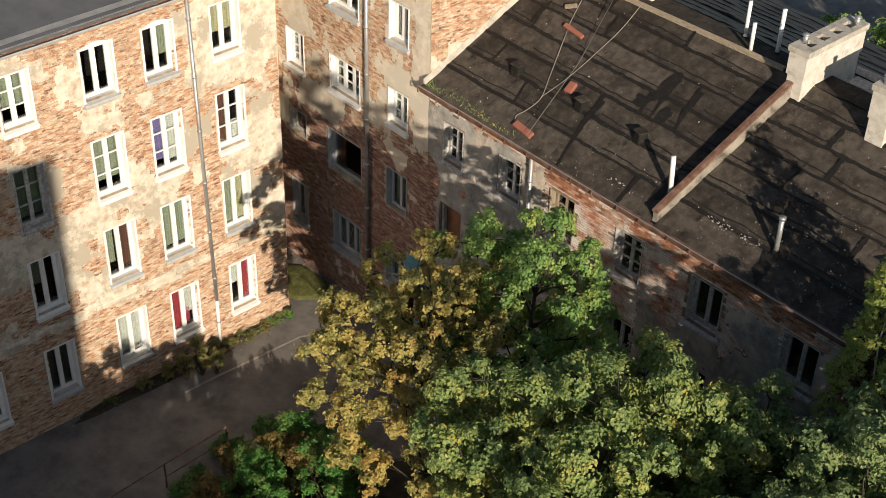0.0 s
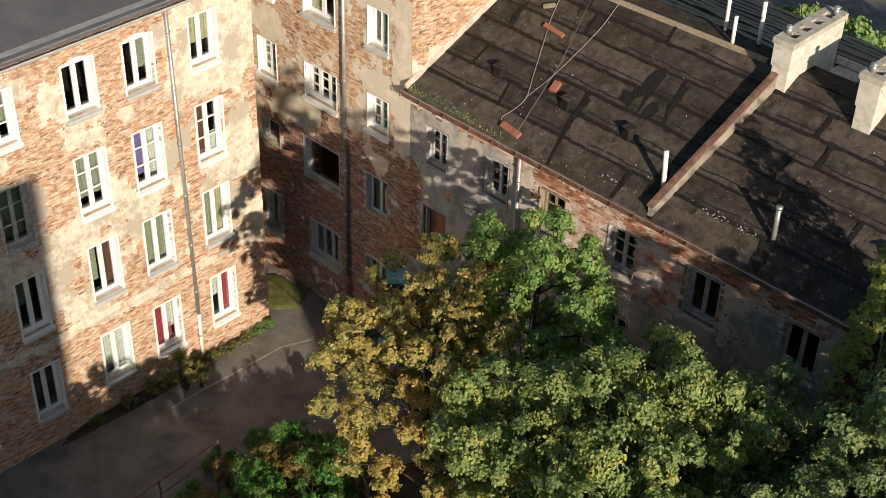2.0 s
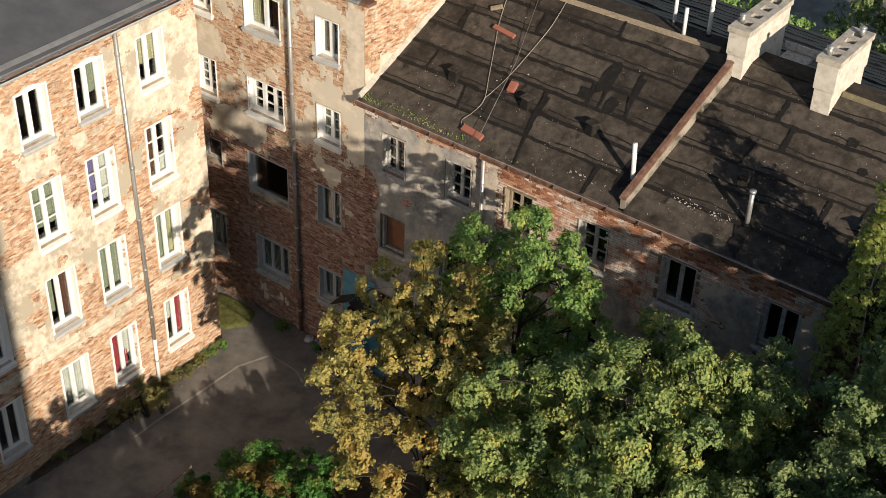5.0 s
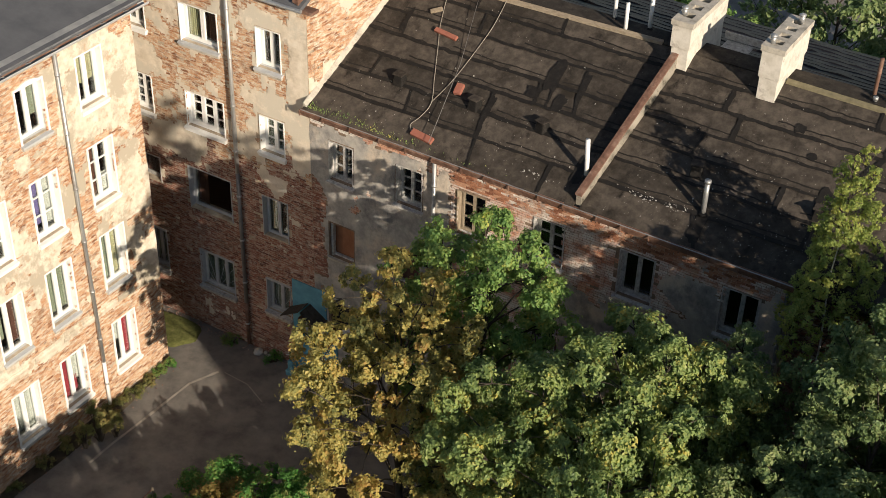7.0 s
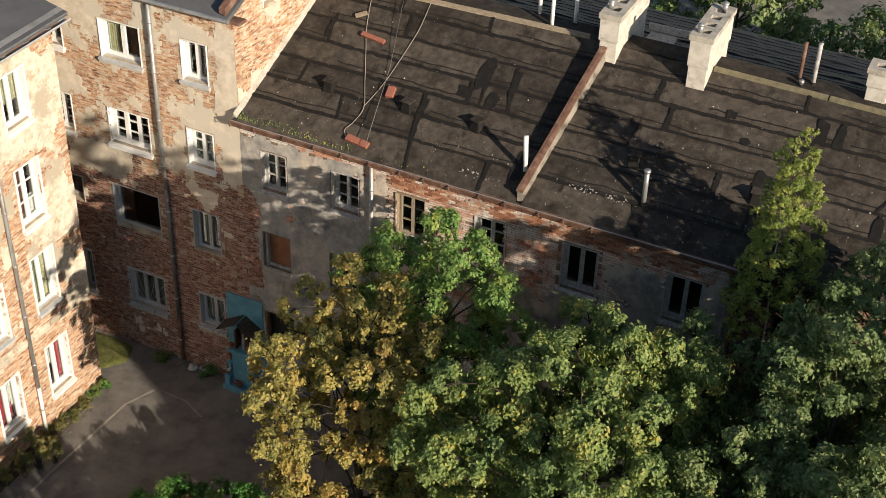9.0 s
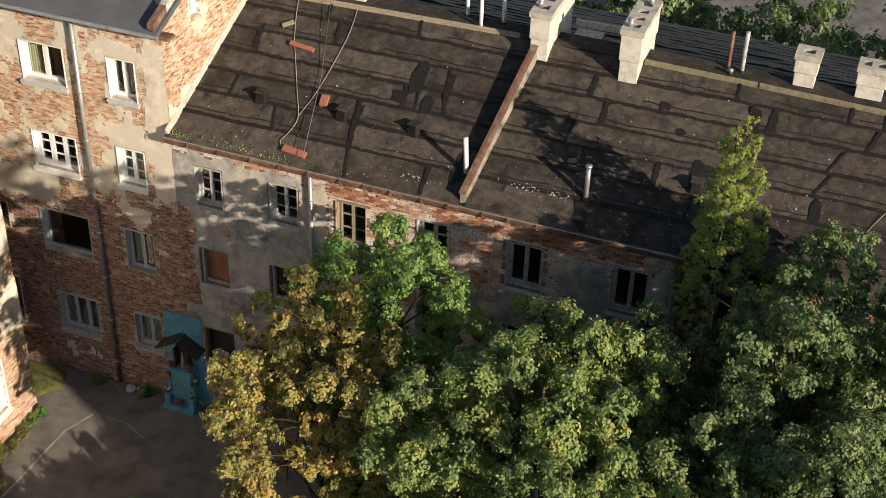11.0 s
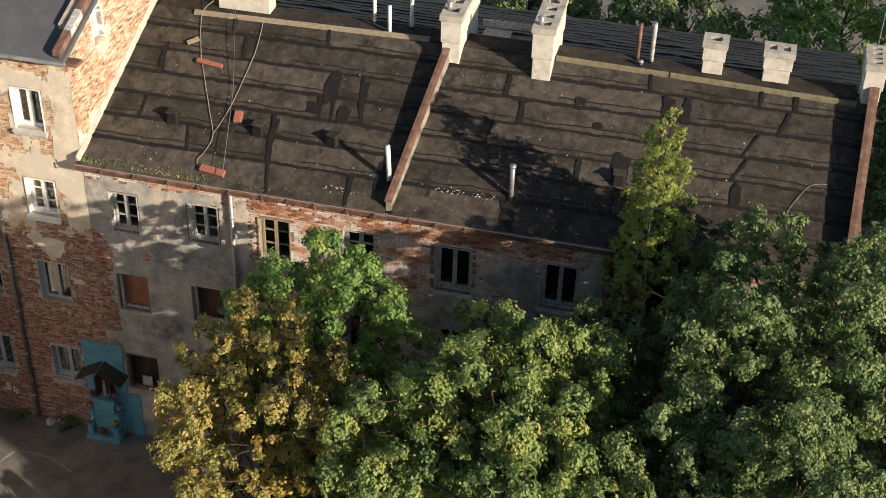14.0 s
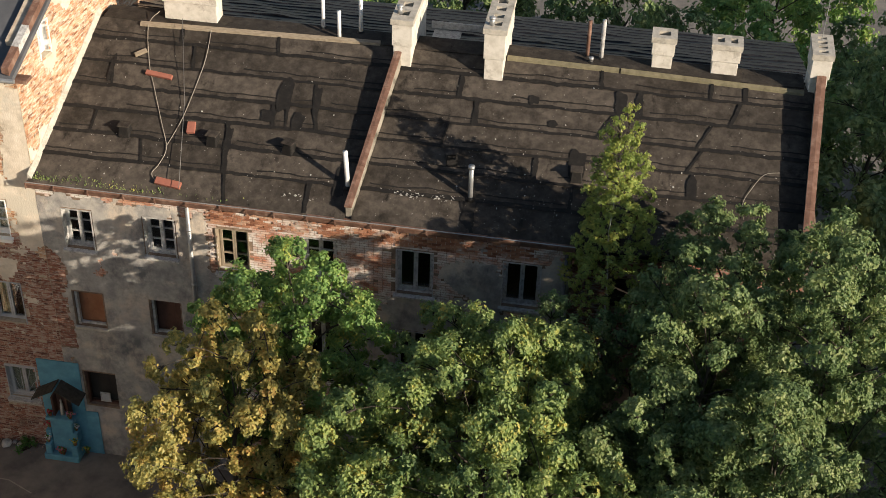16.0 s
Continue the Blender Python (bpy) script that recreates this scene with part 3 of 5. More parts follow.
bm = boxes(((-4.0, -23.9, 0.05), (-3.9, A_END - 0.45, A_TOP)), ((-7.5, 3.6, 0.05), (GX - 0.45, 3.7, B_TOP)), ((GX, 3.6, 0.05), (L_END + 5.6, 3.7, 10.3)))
tagged(part("inner_walls", bm, PAINTED_GLOOM), "inner walls coloured near-black for the unlit rooms", "wall", kind="structure")

# ---- windows ----
W, R_, V_, BR, Y_, G_ = "white", "red", "violet", "brown", "yellow", "green"
A_STYLE = {
    (4, 4): dict(curtain=[(0.08, 0.92, 0.35, 0.95, Y_)]), (3, 4): dict(sill_mat=GREYPAINT, curtain=[(0.5, 0.92, 0.3, 0.95, G_)]), (2, 4): dict(sill_mat=GREYPAINT),
    (1, 4): dict(rows=3, curtain=[(0.05, 0.95, 0.3, 0.98, G_)]),
    (4, 3): dict(rows=3, curtain=[(0.02, 0.46, 0.03, 0.97, BR), (0.52, 0.95, 0.03, 0.36, W)]), (3, 3): dict(rows=3, curtain=[(0.02, 0.46, 0.16, 0.97, V_), (0.5, 0.95, 0.1, 0.97, W)]),
    (2, 3): dict(rows=3, curtain=[(0.03, 0.97, 0.2, 0.97, G_)]), (1, 3): dict(kind="old", rows=3, curtain=[(0.03, 0.97, 0.1, 0.9, G_)]),
    (4, 2): dict(sill_mat=GREYPAINT, curtain=[(0.03, 0.5, 0.05, 0.97, G_), (0.55, 0.95, 0.05, 0.97, Y_)]), (3, 2): dict(sill_mat=GREYPAINT, curtain=[(0.03, 0.5, 0.1, 0.97, G_), (0.6, 0.95, 0.1, 0.97, G_)]),
    (2, 2): dict(sill_mat=GREYPAINT, curtain=[(0.03, 0.4, 0.25, 0.97, G_), (0.52, 0.95, 0.1, 0.97, BR)]), (1, 2): dict(curtain=[(0.03, 0.5, 0.45, 0.97, G_)]),
    (4, 1): dict(curtain=[(0.5, 0.97, 0.05, 0.97, R_), (0.03, 0.46, 0.45, 0.97, W)]), (3, 1): dict(curtain=[(0.03, 0.47, 0.05, 0.97, R_), (0.6, 0.95, 0.3, 0.97, W), (0.5, 0.8, 0.05, 0.4, R_)]),
    (2, 1): dict(sill_mat=GREYPAINT, curtain=[(0.03, 0.5, 0.1, 0.97, W), (0.62, 0.97, 0.05, 0.97, W)]), (1, 1): dict(sill_mat=GREYPAINT),
}
for (c, r), o in A_OPEN.items():
    st = dict(A_STYLE.get((c, r), {}))
    names = [k[4] for k in st.get("curtain", ())]
    window(on_a, *o, label=("old weathered" if st.get("kind") == "old" else "white-painted") + " casement window" + (f" with {' and '.join(sorted(set(names)))} curtains" if names else " with dark panes"), **st)

for k, st in dict(c0r4=dict(), c1r4=dict(lights=2, sill_mat=GREYPAINT, curtain=[(0.05, 0.35, 0.05, 0.95, Y_), (0.6, 0.95, 0.05, 0.97, BR)]), c2r4=dict(sill_mat=GREYPAINT, curtain=[(0.7, 0.95, 0.05, 0.97, BR)]),
                  c0r3=dict(rows=4), c1r3=dict(lights=3, rows=3), c2r3=dict(rows=3, curtain=[(0.05, 0.95, 0.05, 0.95, G_)]), c0r2=dict(kind="old", lights=1, curtain=[(0.02, 0.98, 0.02, 0.98, BR)], sill=False),
                  c1r2=dict(kind="grey", lights=1, sill=False, curtain=[(0.05, 0.3, 0.02, 0.97, BR)]), c2r2=dict(kind="grey", sill=False, curtain=[(0.1, 0.5, 0.05, 0.97, Y_), (0.5, 0.95, 0.05, 0.97, BR)]),
                  c0r1=dict(rows=0, kind="grey", curtain=[(0.05, 0.95, 0.05, 0.97, G_)]), c1r1=dict(lights=3, kind="grey", curtain=[(0.05, 0.95, 0.05, 0.97, G_)]), c2r1=dict(kind="grey", curtain=[(0.05, 0.95, 0.05, 0.97, G_)])).items():
    window(on_b, *B_OPEN[k], label=("peeling grey-white" if st.get("kind") else "white") + " casement window in patched brick", **st)
for k, st in dict(l1=dict(rows=3), l2=dict(rows=3), l3=dict(rows=3), l4=dict(rows=3), l5=dict(), l6=dict(), m5=dict(sill=False), m6=dict(sill=False)).items():
    window(on_b, *L_OPEN[k], kind="worn" if k == "l3" else "old", label="derelict window with peeling frame and dark panes", **st)

# broken string course above the ground floor of the tenement
course = thing("string_course", (0, -9, 3.7), "broken plaster string course above the ground-floor windows", "moulding", kind="structure")
inv = Matrix.Translation(-course.location)
cr = random.Random(9)
y = -16.8
while y < A_END - 0.3:
    le = min(cr.uniform(0.5, 2.2), A_END - 0.02 - y)
    bm = bmesh.new()
    n = max(2, int(le / 0.12))
    rr = []
    for i in range(n + 1):
        yy = y + le * i / n
        t, b = cr.uniform(-0.02, 0.02), cr.uniform(-0.05, 0.03)
        rr.append([bm.verts.new((x, yy, z)) for x, z in ((0.0, 3.62 + b), (0.05, 3.66 + b), (0.075, 3.76 + t), (0.06, 3.83 + t), (0.0, 3.86 + t))])
    for p, q in zip(rr, rr[1:]):
        for k in range(4):
            bm.faces.new((p[k], q[k], q[k + 1], p[k + 1]))
    bm.faces.new(rr[0])
    bm.faces.new(rr[-1][::-1])
    bmesh.ops.recalc_face_normals(bm, faces=bm.faces[:])
    bm.transform(inv)
    part("moulding", bm, PLASTER_A, course)
    y += le + (cr.uniform(0.05, 0.5) if cr.random() < 0.6 else 0.01)

# white segmental heads over two top-floor windows
for c in (2, 3):
    u0, u1, z0, z1 = A_OPEN[c, 4]
    bm = bmesh.new()
    arc = [(u0 + (u1 - u0) * t, z1 - 0.10 + 0.24 * math.sin(math.pi * (0.12 + 0.76 * t))) for t in np.linspace(0, 1, 9)]
    lo_, hi_ = [], []
    for x in (-0.02, 0.045):
        lo_.append([bm.verts.new((x, u, z1 - 0.02)) for u, _ in arc])
        hi_.append([bm.verts.new((x, u, z)) for u, z in arc])
    for k in range(8):
        bm.faces.new((lo_[1][k], lo_[1][k + 1], hi_[1][k + 1], hi_[1][k]))
        bm.faces.new((hi_[0][k], hi_[0][k + 1], hi_[1][k + 1], hi_[1][k]))
        bm.faces.new((lo_[0][k], lo_[0][k + 1], lo_[1][k + 1], lo_[1][k]))
    bmesh.ops.recalc_face_normals(bm, faces=bm.faces[:])
    tagged(part("window_head", bm, WHITE), "white curved head over a top-floor window", "trim", kind="structure")

# boarded openings, and a bare one whose darkness is a near-black backing
for k, board in (("m1", BOARD), ("m2", DARKWOOD), ("n1", PAINTED_GLOOM)):
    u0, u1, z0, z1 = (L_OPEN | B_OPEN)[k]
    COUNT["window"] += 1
    w = thing(f"window_{COUNT['window']}", (u0, 0.1, z0), "window opening closed with brown board" if k != "n1" else "open window hole beside the shrine, its darkness a near-black backing", "window", kind="structure")
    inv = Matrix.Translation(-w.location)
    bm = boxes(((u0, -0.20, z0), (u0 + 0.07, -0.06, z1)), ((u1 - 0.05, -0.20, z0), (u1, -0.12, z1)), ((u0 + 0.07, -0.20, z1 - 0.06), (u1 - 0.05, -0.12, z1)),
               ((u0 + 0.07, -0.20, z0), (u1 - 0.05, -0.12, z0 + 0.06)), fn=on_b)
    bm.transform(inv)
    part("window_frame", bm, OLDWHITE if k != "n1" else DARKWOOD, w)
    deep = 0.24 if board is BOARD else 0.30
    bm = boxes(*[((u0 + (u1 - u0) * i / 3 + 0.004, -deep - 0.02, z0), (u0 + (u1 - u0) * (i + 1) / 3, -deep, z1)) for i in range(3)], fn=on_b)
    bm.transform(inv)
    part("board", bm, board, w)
    if k != "n1":
        bm = boxes(((u0 - 0.06, -0.1, z0 - 0.09), (u1 + 0.06, 0.09, z0 - 0.004)), fn=on_b, bevel=0.012)
        bm.transform(inv)
        part("window_sill", bm, CONCRETE, w)
holder = thing("picture_frame", (5.72, 0.10, 2.118), "small pale metal frame leaning in the empty window hole", "frame")
part("frame_border", boxes(((-0.16, 0, 0), (-0.125, 0.03, 0.36)), ((0.125, 0, 0), (0.16, 0.03, 0.36)), ((-0.125, 0, 0), (0.125, 0.03, 0.035)), ((-0.125, 0, 0.325), (0.125, 0.03, 0.36))), OLDWHITE, holder)
part("frame_back", boxes(((-0.12, 0.012, 0.04), (0.12, 0.02, 0.32))), GREYPAINT, holder)
COUNT["window"] += 1
w = window(on_gable, 1.30, 1.85, 13.2, 14.2, lights=1, sill=False, label="small white window in the brick gable")


# ---- low roof ----
def on_roof(x, up, y):
    """A place on the lower roof: up is the height above its plane, square to it roughly."""
    return (x, y, RZ + RS * y + up)


RIDGE = 4.48


def gable_x(y):
    return GX + GK * y


def fire_x(y):
    return 13.46 + 0.125 * y


def end_x(y):
    return 25.25 + 0.03 * y


bm = bmesh.new()
prof = [(-0.30, RZ - 0.30 * RS - 0.03), (RIDGE, RZ + RIDGE * RS - 0.03), (10.6, RZ + RIDGE * RS - 0.06 - 0.31 * (10.6 - RIDGE))]
rows = [[bm.verts.new((x0 + (GK * max(0, y) if x0 < 9 else 0.0), y, z + dz)) for y, z in prof for dz in (0, -0.16)] for x0 in (GX, 25.4)]
a, b = rows
for i in range(2):
    bm.faces.new((a[2 * i], b[2 * i], b[2 * i + 2], a[2 * i + 2]))
    bm.faces.new((a[2 * i + 1], a[2 * i + 3], b[2 * i + 3], b[2 * i + 1]))
for r_ in rows:
    bm.faces.new((r_[0], r_[1], r_[3], r_[2]))
    bm.faces.new((r_[2], r_[3], r_[5], r_[4]))
bm.faces.new((a[0], a[1], b[1], b[0]))
bm.faces.new((a[4], b[4], b[5], a[5]))
bmesh.ops.recalc_face_normals(bm, faces=bm.faces[:])
roof = tagged(part("roof_low", bm, TAR), "low pitched roof covered in worn dark roofing felt", "roof", kind="structure")

rng = random.Random(5)
COURSES = [-0.33, 0.49, 1.17, 1.84, 2.50, 3.19, 3.87, 4.46]
# where sheets of one course meet, as x at the lower and at the upper edge of the course
JOINTS = (
    ([(10.12, 9.92), (12.3, 12.3)], [(7.58, 7.40), (9.9, 9.8)], [(9.84, 9.70), (5.9, 5.95)], [(10.93, 10.8), (11.3, 11.22), (12.15, 12.0)], [(6.15, 5.97), (11.15, 10.98), (11.95, 11.87)], [(8.3, 8.2)], [(7.8, 7.7), (10.6, 10.5)]),
    ([(16.8, 16.4), (20.6, 20.6)], [(19.25, 19.25)], [(22.38, 22.34), (18.2, 18.2)], [(22.17, 22.56), (15.6, 15.7)], [(19.70, 20.17), (16.4, 16.38), (22.37, 22.76)], [(15.87, 15.87), (20.71, 20.76), (23.21, 23.47)], [(19.71, 19.63), (22.64, 22.64), (23.58, 23.54)]),
)


def wavy(x, seed, amount):
    return amount * (noise.noise(Vector((x * 1.1, seed, 0.3))) + 0.6 * noise.noise(Vector((x * 4.3, seed, 1.7))))


def smear(bm, path, half, up, seed):
    """A ragged band of tar along a path of roof places; half: half its width; across: along y for laps, along x for joints."""
    last = None
    for i, (x, y, dx, dy) in enumerate(path):
        a = half * (1 + 0.75 * noise.noise(Vector((i * 0.55, seed, 3.0)))) + 0.006
        b = half * (1 + 0.75 * noise.noise(Vector((i * 0.55, seed, 9.0)))) + 0.006
        now = [bm.verts.new(on_roof(x - dx * a, up, y - dy * a)), bm.verts.new(on_roof(x + dx * b, up, y + dy * b))]
        if last:
            bm.faces.new((last[0], now[0], now[1], last[1]))
        last = now


for bay, (left, right) in enumerate(((gable_x, fire_x), (fire_x, end_x))):
    for k, (y0, y1) in enumerate(zip(COURSES, COURSES[1:])):
        off = 0.16 if bay else 0.02
        ends = [(left(y0) + off, left(y1) + off)] + sorted(JOINTS[bay][k]) + [(right(y0) - 0.02, right(y1) - 0.02)]
        for piece, ((a0, a1), (b0, b1)) in enumerate(zip(ends, ends[1:])):
            n = max(2, int((b0 - a0) / 0.3))
            bm = bmesh.new()
            rowsv = []
            for i in range(n + 1):
                t = i / n
                row = []
                lift = 0.008 * rng.random()
                w0 = wavy(a0 + (b0 - a0) * t, bay * 40 + k, 0.035) if k else 0.0
                w1 = wavy(a0 + (b0 - a0) * t, bay * 40 + k + 1, 0.035)
                for f, up in ((0.0, -0.028), (0.0, 0.024), (0.35, 0.016), (0.7, 0.012), (1.0, 0.002)):
                    yy = y0 - 0.02 + w0 + (y1 + w1 - y0 + 0.02 - w0) * f
                    xx = (a0 + (a1 - a0) * f) * (1 - t) + (b0 + (b1 - b0) * f) * t
                    row.append(bm.verts.new(on_roof(xx, up + lift * (1 + math.sin(t * 9 + k)), yy)))
                rowsv.append(row)
            for p, q in zip(rowsv, rowsv[1:]):
                for c in range(4):
                    bm.faces.new((p[c], q[c], q[c + 1], p[c + 1]))
            bm.faces.new(rowsv[-1])
            bm.faces.new(rowsv[0][::-1])
            part("felt_sheet", bm, FELT, roof)
            bm = bmesh.new()
            seed = bay * 40 + k * 5 + piece * 1.7
            m_ = 9
            if piece:
                smear(bm, [(a0 + (a1 - a0) * i / m_, y0 + (y1 - y0) * i / m_, 1, 0) for i in range(m_ + 1)], rng.uniform(0.03, 0.07), 0.046, seed)
            n2 = max(4, int((b0 - a0) / 0.11))
            xs_ = [a0 + (b0 - a0) * i / n2 for i in range(n2 + 1)]
            if k:
                smear(bm, [(x, y0 + 0.005 + wavy(x, bay * 40 + k, 0.035), 0, 1) for x in xs_], rng.uniform(0.03, 0.05), 0.044, seed + 20)
            cut_ = rng.randint(0, n2 // 3)
            upper = xs_[cut_:]
            if k and len(upper) > 3:
                smear(bm, [(x, y0 + 0.17 + wavy(x, bay * 40 + k + 0.4, 0.05), 0, 1) for x in upper], 0.011, 0.042, seed + 31)
            if len(bm.faces):
                part("tar_lap", bm, TAR_OLD, roof)
            else:
                bm.free()

# old repairs: tar brushed over patches of the felt
for k, (x, y, rx, ry) in enumerate(((11.1, 2.75, 0.22, 0.42), (11.6, 2.1, 0.16, 0.2), (12.0, 2.6, 0.10, 0.4), (10.75, 2.15, 0.2, 0.18), (17.9, 3.35, 0.13, 0.12), (20.25, 3.55, 0.16, 0.28), (20.75, 3.45, 0.12, 0.3), (19.3, 1.75, 0.22, 0.4), (22.35, 1.45, 0.14, 0.25),
                                    (16.65, 0.15, 0.18, 0.35), (6.0, 3.0, 0.07, 0.33), (18.5, 2.75, 0.12, 0.1), (22.65, 4.1, 0.05, 0.2), (23.55, 4.1, 0.06, 0.22), (13.1, 0.6, 0.15, 0.4), (9.8, 1.4, 0.1, 0.3))):
    bm = bmesh.new()
    ring = []
    for i in range(26):
        a = i * math.tau / 26
        f = 1 + 0.4 * noise.noise(Vector((math.cos(a) * 1.6, math.sin(a) * 1.6, k * 2.3)))
        sq = (abs(math.cos(a)) ** 5 + abs(math.sin(a)) ** 5) ** -0.2
        ring.append(bm.verts.new(on_roof(x + rx * f * sq * math.cos(a), 0.05, y + ry * f * sq * math.sin(a))))
    bm.faces.new(ring)
    part("tar_patch", bm, TAR_OLD, roof)

# debris on the roof: stones, chips, flaked paint
V, F = [], []
rs = np.random.RandomState(3)
for i in range(1000):
    x = rs.uniform(5.4, 24.8)
    y = rs.uniform(-0.2, 4.3) if rs.rand() < 0.6 else rs.uniform(-0.2, 1.2)
    if rs.rand() < 0.5:
        x, y = rs.uniform(14.2, 24.6), abs(rs.normal()) * 1.9 - 0.2
    if y > 4.3 or x < 5.3 or x > 25 or abs(x - fire_x(y)) < 0.5:
        continue
    s = rs.uniform(0.004, 0.011) * (2.4 if rs.rand() < 0.09 else 1)
    c = np.array(on_roof(x, 0.045, y))
    o = len(V)
    for d in ((1, 0, 0), (-1, 0, 0), (0, 1, 0.55), (0, -1, -0.55), (0, 0, 1), (0, 0, -1)):
        V.append(c + np.array(d) * s * rs.uniform(0.6, 1.3))
    F += [(o + a_, o + b_, o + c_) for a_, b_, c_ in ((0, 2, 4), (2, 1, 4), (1, 3, 4), (3, 0, 4), (2, 0, 5), (1, 2, 5), (3, 1, 5), (0, 3, 5))]
# flakes of white paint, lying flat in two drifts
for i in range(60):
    if i < 44:
        x, y = rs.choice((14.9, 15.15, 15.8, 16.0)) + rs.normal() * 0.14, rs.normal(0.45, 0.05)
    else:
        x, y = rs.normal(11.9, 0.3), rs.normal(0.05, 0.06)
    s, yaw = rs.uniform(0.01, 0.045), rs.normal(-0.2, 0.4)
    o = len(V)
    for a in range(6):
        q = s * rs.uniform(0.5, 1.2)
        dx, dy = q * math.cos(a * 1.047), 0.4 * q * math.sin(a * 1.047)
        V.append(np.array(on_roof(x + dx * math.cos(yaw) - dy * math.sin(yaw), 0.06, y + dx * math.sin(yaw) + dy * math.cos(yaw))))
    F += [(o, o + 1, o + 2), (o, o + 2, o + 3), (o, o + 3, o + 4), (o, o + 4, o + 5)]
ob = from_arrays("roof_debris", V, F, STONE)
tagged(ob, "small pale chips of stone scattered over the roof", "debris", kind="stuff")
# moss and weeds in the gutter corner
V, F = [], []
for i in range(330):
    x = 4.75 + abs(rs.normal()) * 1.5 + (2.2 if rs.rand() < 0.2 else 0)
    y = -0.28 + abs(rs.normal()) * 0.10
    s, yaw = rs.uniform(0.02, 0.06), rs.uniform(0, 6.28)
    c = np.array(on_roof(x, 0.02, y))
    d = np.array((math.cos(yaw), math.sin(yaw), 0))
    o = len(V)
    V += [c - d * s * 0.5, c + d * s * 0.5, c + d * s * rs.uniform(-0.6, 0.6) + np.array((0, 0, s * rs.uniform(0.5, 1.6)))]
    F.append((o, o + 1, o + 2))
tagged(from_arrays("roof_moss", V, F, LEAF_OLIVE), "moss and weeds growing along the rusty eaves", "moss", kind="stuff")

# rusty eaves flashing, cut into lengths, and brackets
x = GX - 0.05
flash = thing("eaves_flashing", (GX, -0.3, 10.2), "rusty sheet-metal flashing along the eaves", "flashing", kind="structure")
inv = Matrix.Translation(-flash.location)
while x < L_END:
    x1 = min(L_END + 0.1, x + rng.uniform(0.7, 1.1))
    bm = bmesh.new()
    t_ = rng.uniform(-0.015, 0.015)
    pr = [(-0.02, 10.06), (-0.34, 10.12 + t_), (-0.42, 10.30 + t_), (-0.40, 10.345 + t_), (-0.30, 10.335 + t_), (-0.05, 10.26)]
    r0, r1 = [[bm.verts.new((xx, y, z)) for y, z in pr] for xx in (x, x1 - 0.008)]
    for i in range(6):
        bm.faces.new((r0[i], r1[i], r1[(i + 1) % 6], r0[(i + 1) % 6]))
    bm.faces.new(r0)
    bm.faces.new(r1[::-1])
    bmesh.ops.recalc_face_normals(bm, faces=bm.faces[:])
    bm.transform(inv)
    part("flashing_sheet", bm, RUST, flash)
    bm = boxes(((x + 0.01, -0.46, 10.17), (x + 0.035, -0.02, 10.19)), ((x + 0.01, -0.46, 10.17), (x + 0.035, -0.44, 10.36)))
    bm.transform(inv)
    part("bracket", bm, RUST, flash)
    x = x1
bm = tube(bmesh.new(), [(GX, -0.44, 10.38), (12, -0.45, 10.375), (L_END + 0.1, -0.44, 10.37)], 0.013, 6)
bm.transform(inv)
part("edge_bar", bm, ZINC, flash)


def masonry_strip(name, fx, y0, y1, width, height, cap, label):
    """A low fire wall over the roof, with a metal capping in lengths."""
    ob = thing(name, on_roof(fx(y0), 0, y0), label, "parapet", kind="structure")
    inv = Matrix.Translation(-ob.location)
    n = 8
    hh = lambda y: height * (1 + 0.45 * (y - y0) / (y1 - y0))
    bm = bmesh.new()
    rr = [[bm.verts.new(on_roof(fx(y) + dx, up, y)) for dx, up in ((0, -0.2), (width, -0.2), (width, hh(y)), (0, hh(y)))] for y in np.linspace(y0, y1, n)]
    for p, q in zip(rr, rr[1:]):
        for i in range(4):
            bm.faces.new((p[i], p[(i + 1) % 4], q[(i + 1) % 4], q[i]))
    bm.faces.new(rr[0])
    bm.faces.new(rr[-1][::-1])
    bmesh.ops.recalc_face_normals(bm, faces=bm.faces[:])
    bm.transform(inv)
    part("parapet_wall", bm, PARAPET, ob)
    ys = np.linspace(y0 - 0.03, y1, 5)
    for ya, yb in zip(ys, ys[1:]):
        bm = bmesh.new()
        pr = ((-0.03, -0.03), (-0.03, 0.02), (width * 0.5, 0.035), (width + 0.02, 0.02), (width + 0.02, -0.03))
        r0, r1 = [[bm.verts.new(on_roof(fx(y) + dx, up + hh(y), y)) for dx, up in pr] for y in (ya, yb - 0.012)]
        for i in range(5):
            bm.faces.new((r0[i], r1[i], r1[(i + 1) % 5], r0[(i + 1) % 5]))
        bm.faces.new(r0)
        bm.faces.new(r1[::-1])
        bmesh.ops.recalc_face_normals(bm, faces=bm.faces[:])
        bm.transform(inv)
        part("capping", bm, cap, ob)
    return ob


masonry_strip("fire_wall", fire_x, -0.22, 4.0, 0.15, 0.32, RUST, "low fire wall with rusty metal capping across the roof")
masonry_strip("end_parapet", end_x, -0.25, 4.5, 0.20, 0.38, RUST, "end parapet with brown metal capping")
# mortar fillet where the felt meets the gable
bm = bmesh.new()
rr = [[bm.verts.new((gable_x(y) + dx, y, RZ + RS * y + dz)) for dx, dz in ((0.0, 0.0), (0.13 + 0.02 * noise.noise(Vector((y * 3, 0, 0))), 0.03), (0.03, 0.15 + 0.05 * noise.noise(Vector((y * 4, 5, 0)))), (0.0, 0.15))] for y in np.linspace(-0.25, 4.6, 40)]
for p, q in zip(rr, rr[1:]):
    for i in range(3):
        bm.faces.new((p[i], q[i], q[i + 1], p[i + 1]))
bm.faces.new(rr[0])
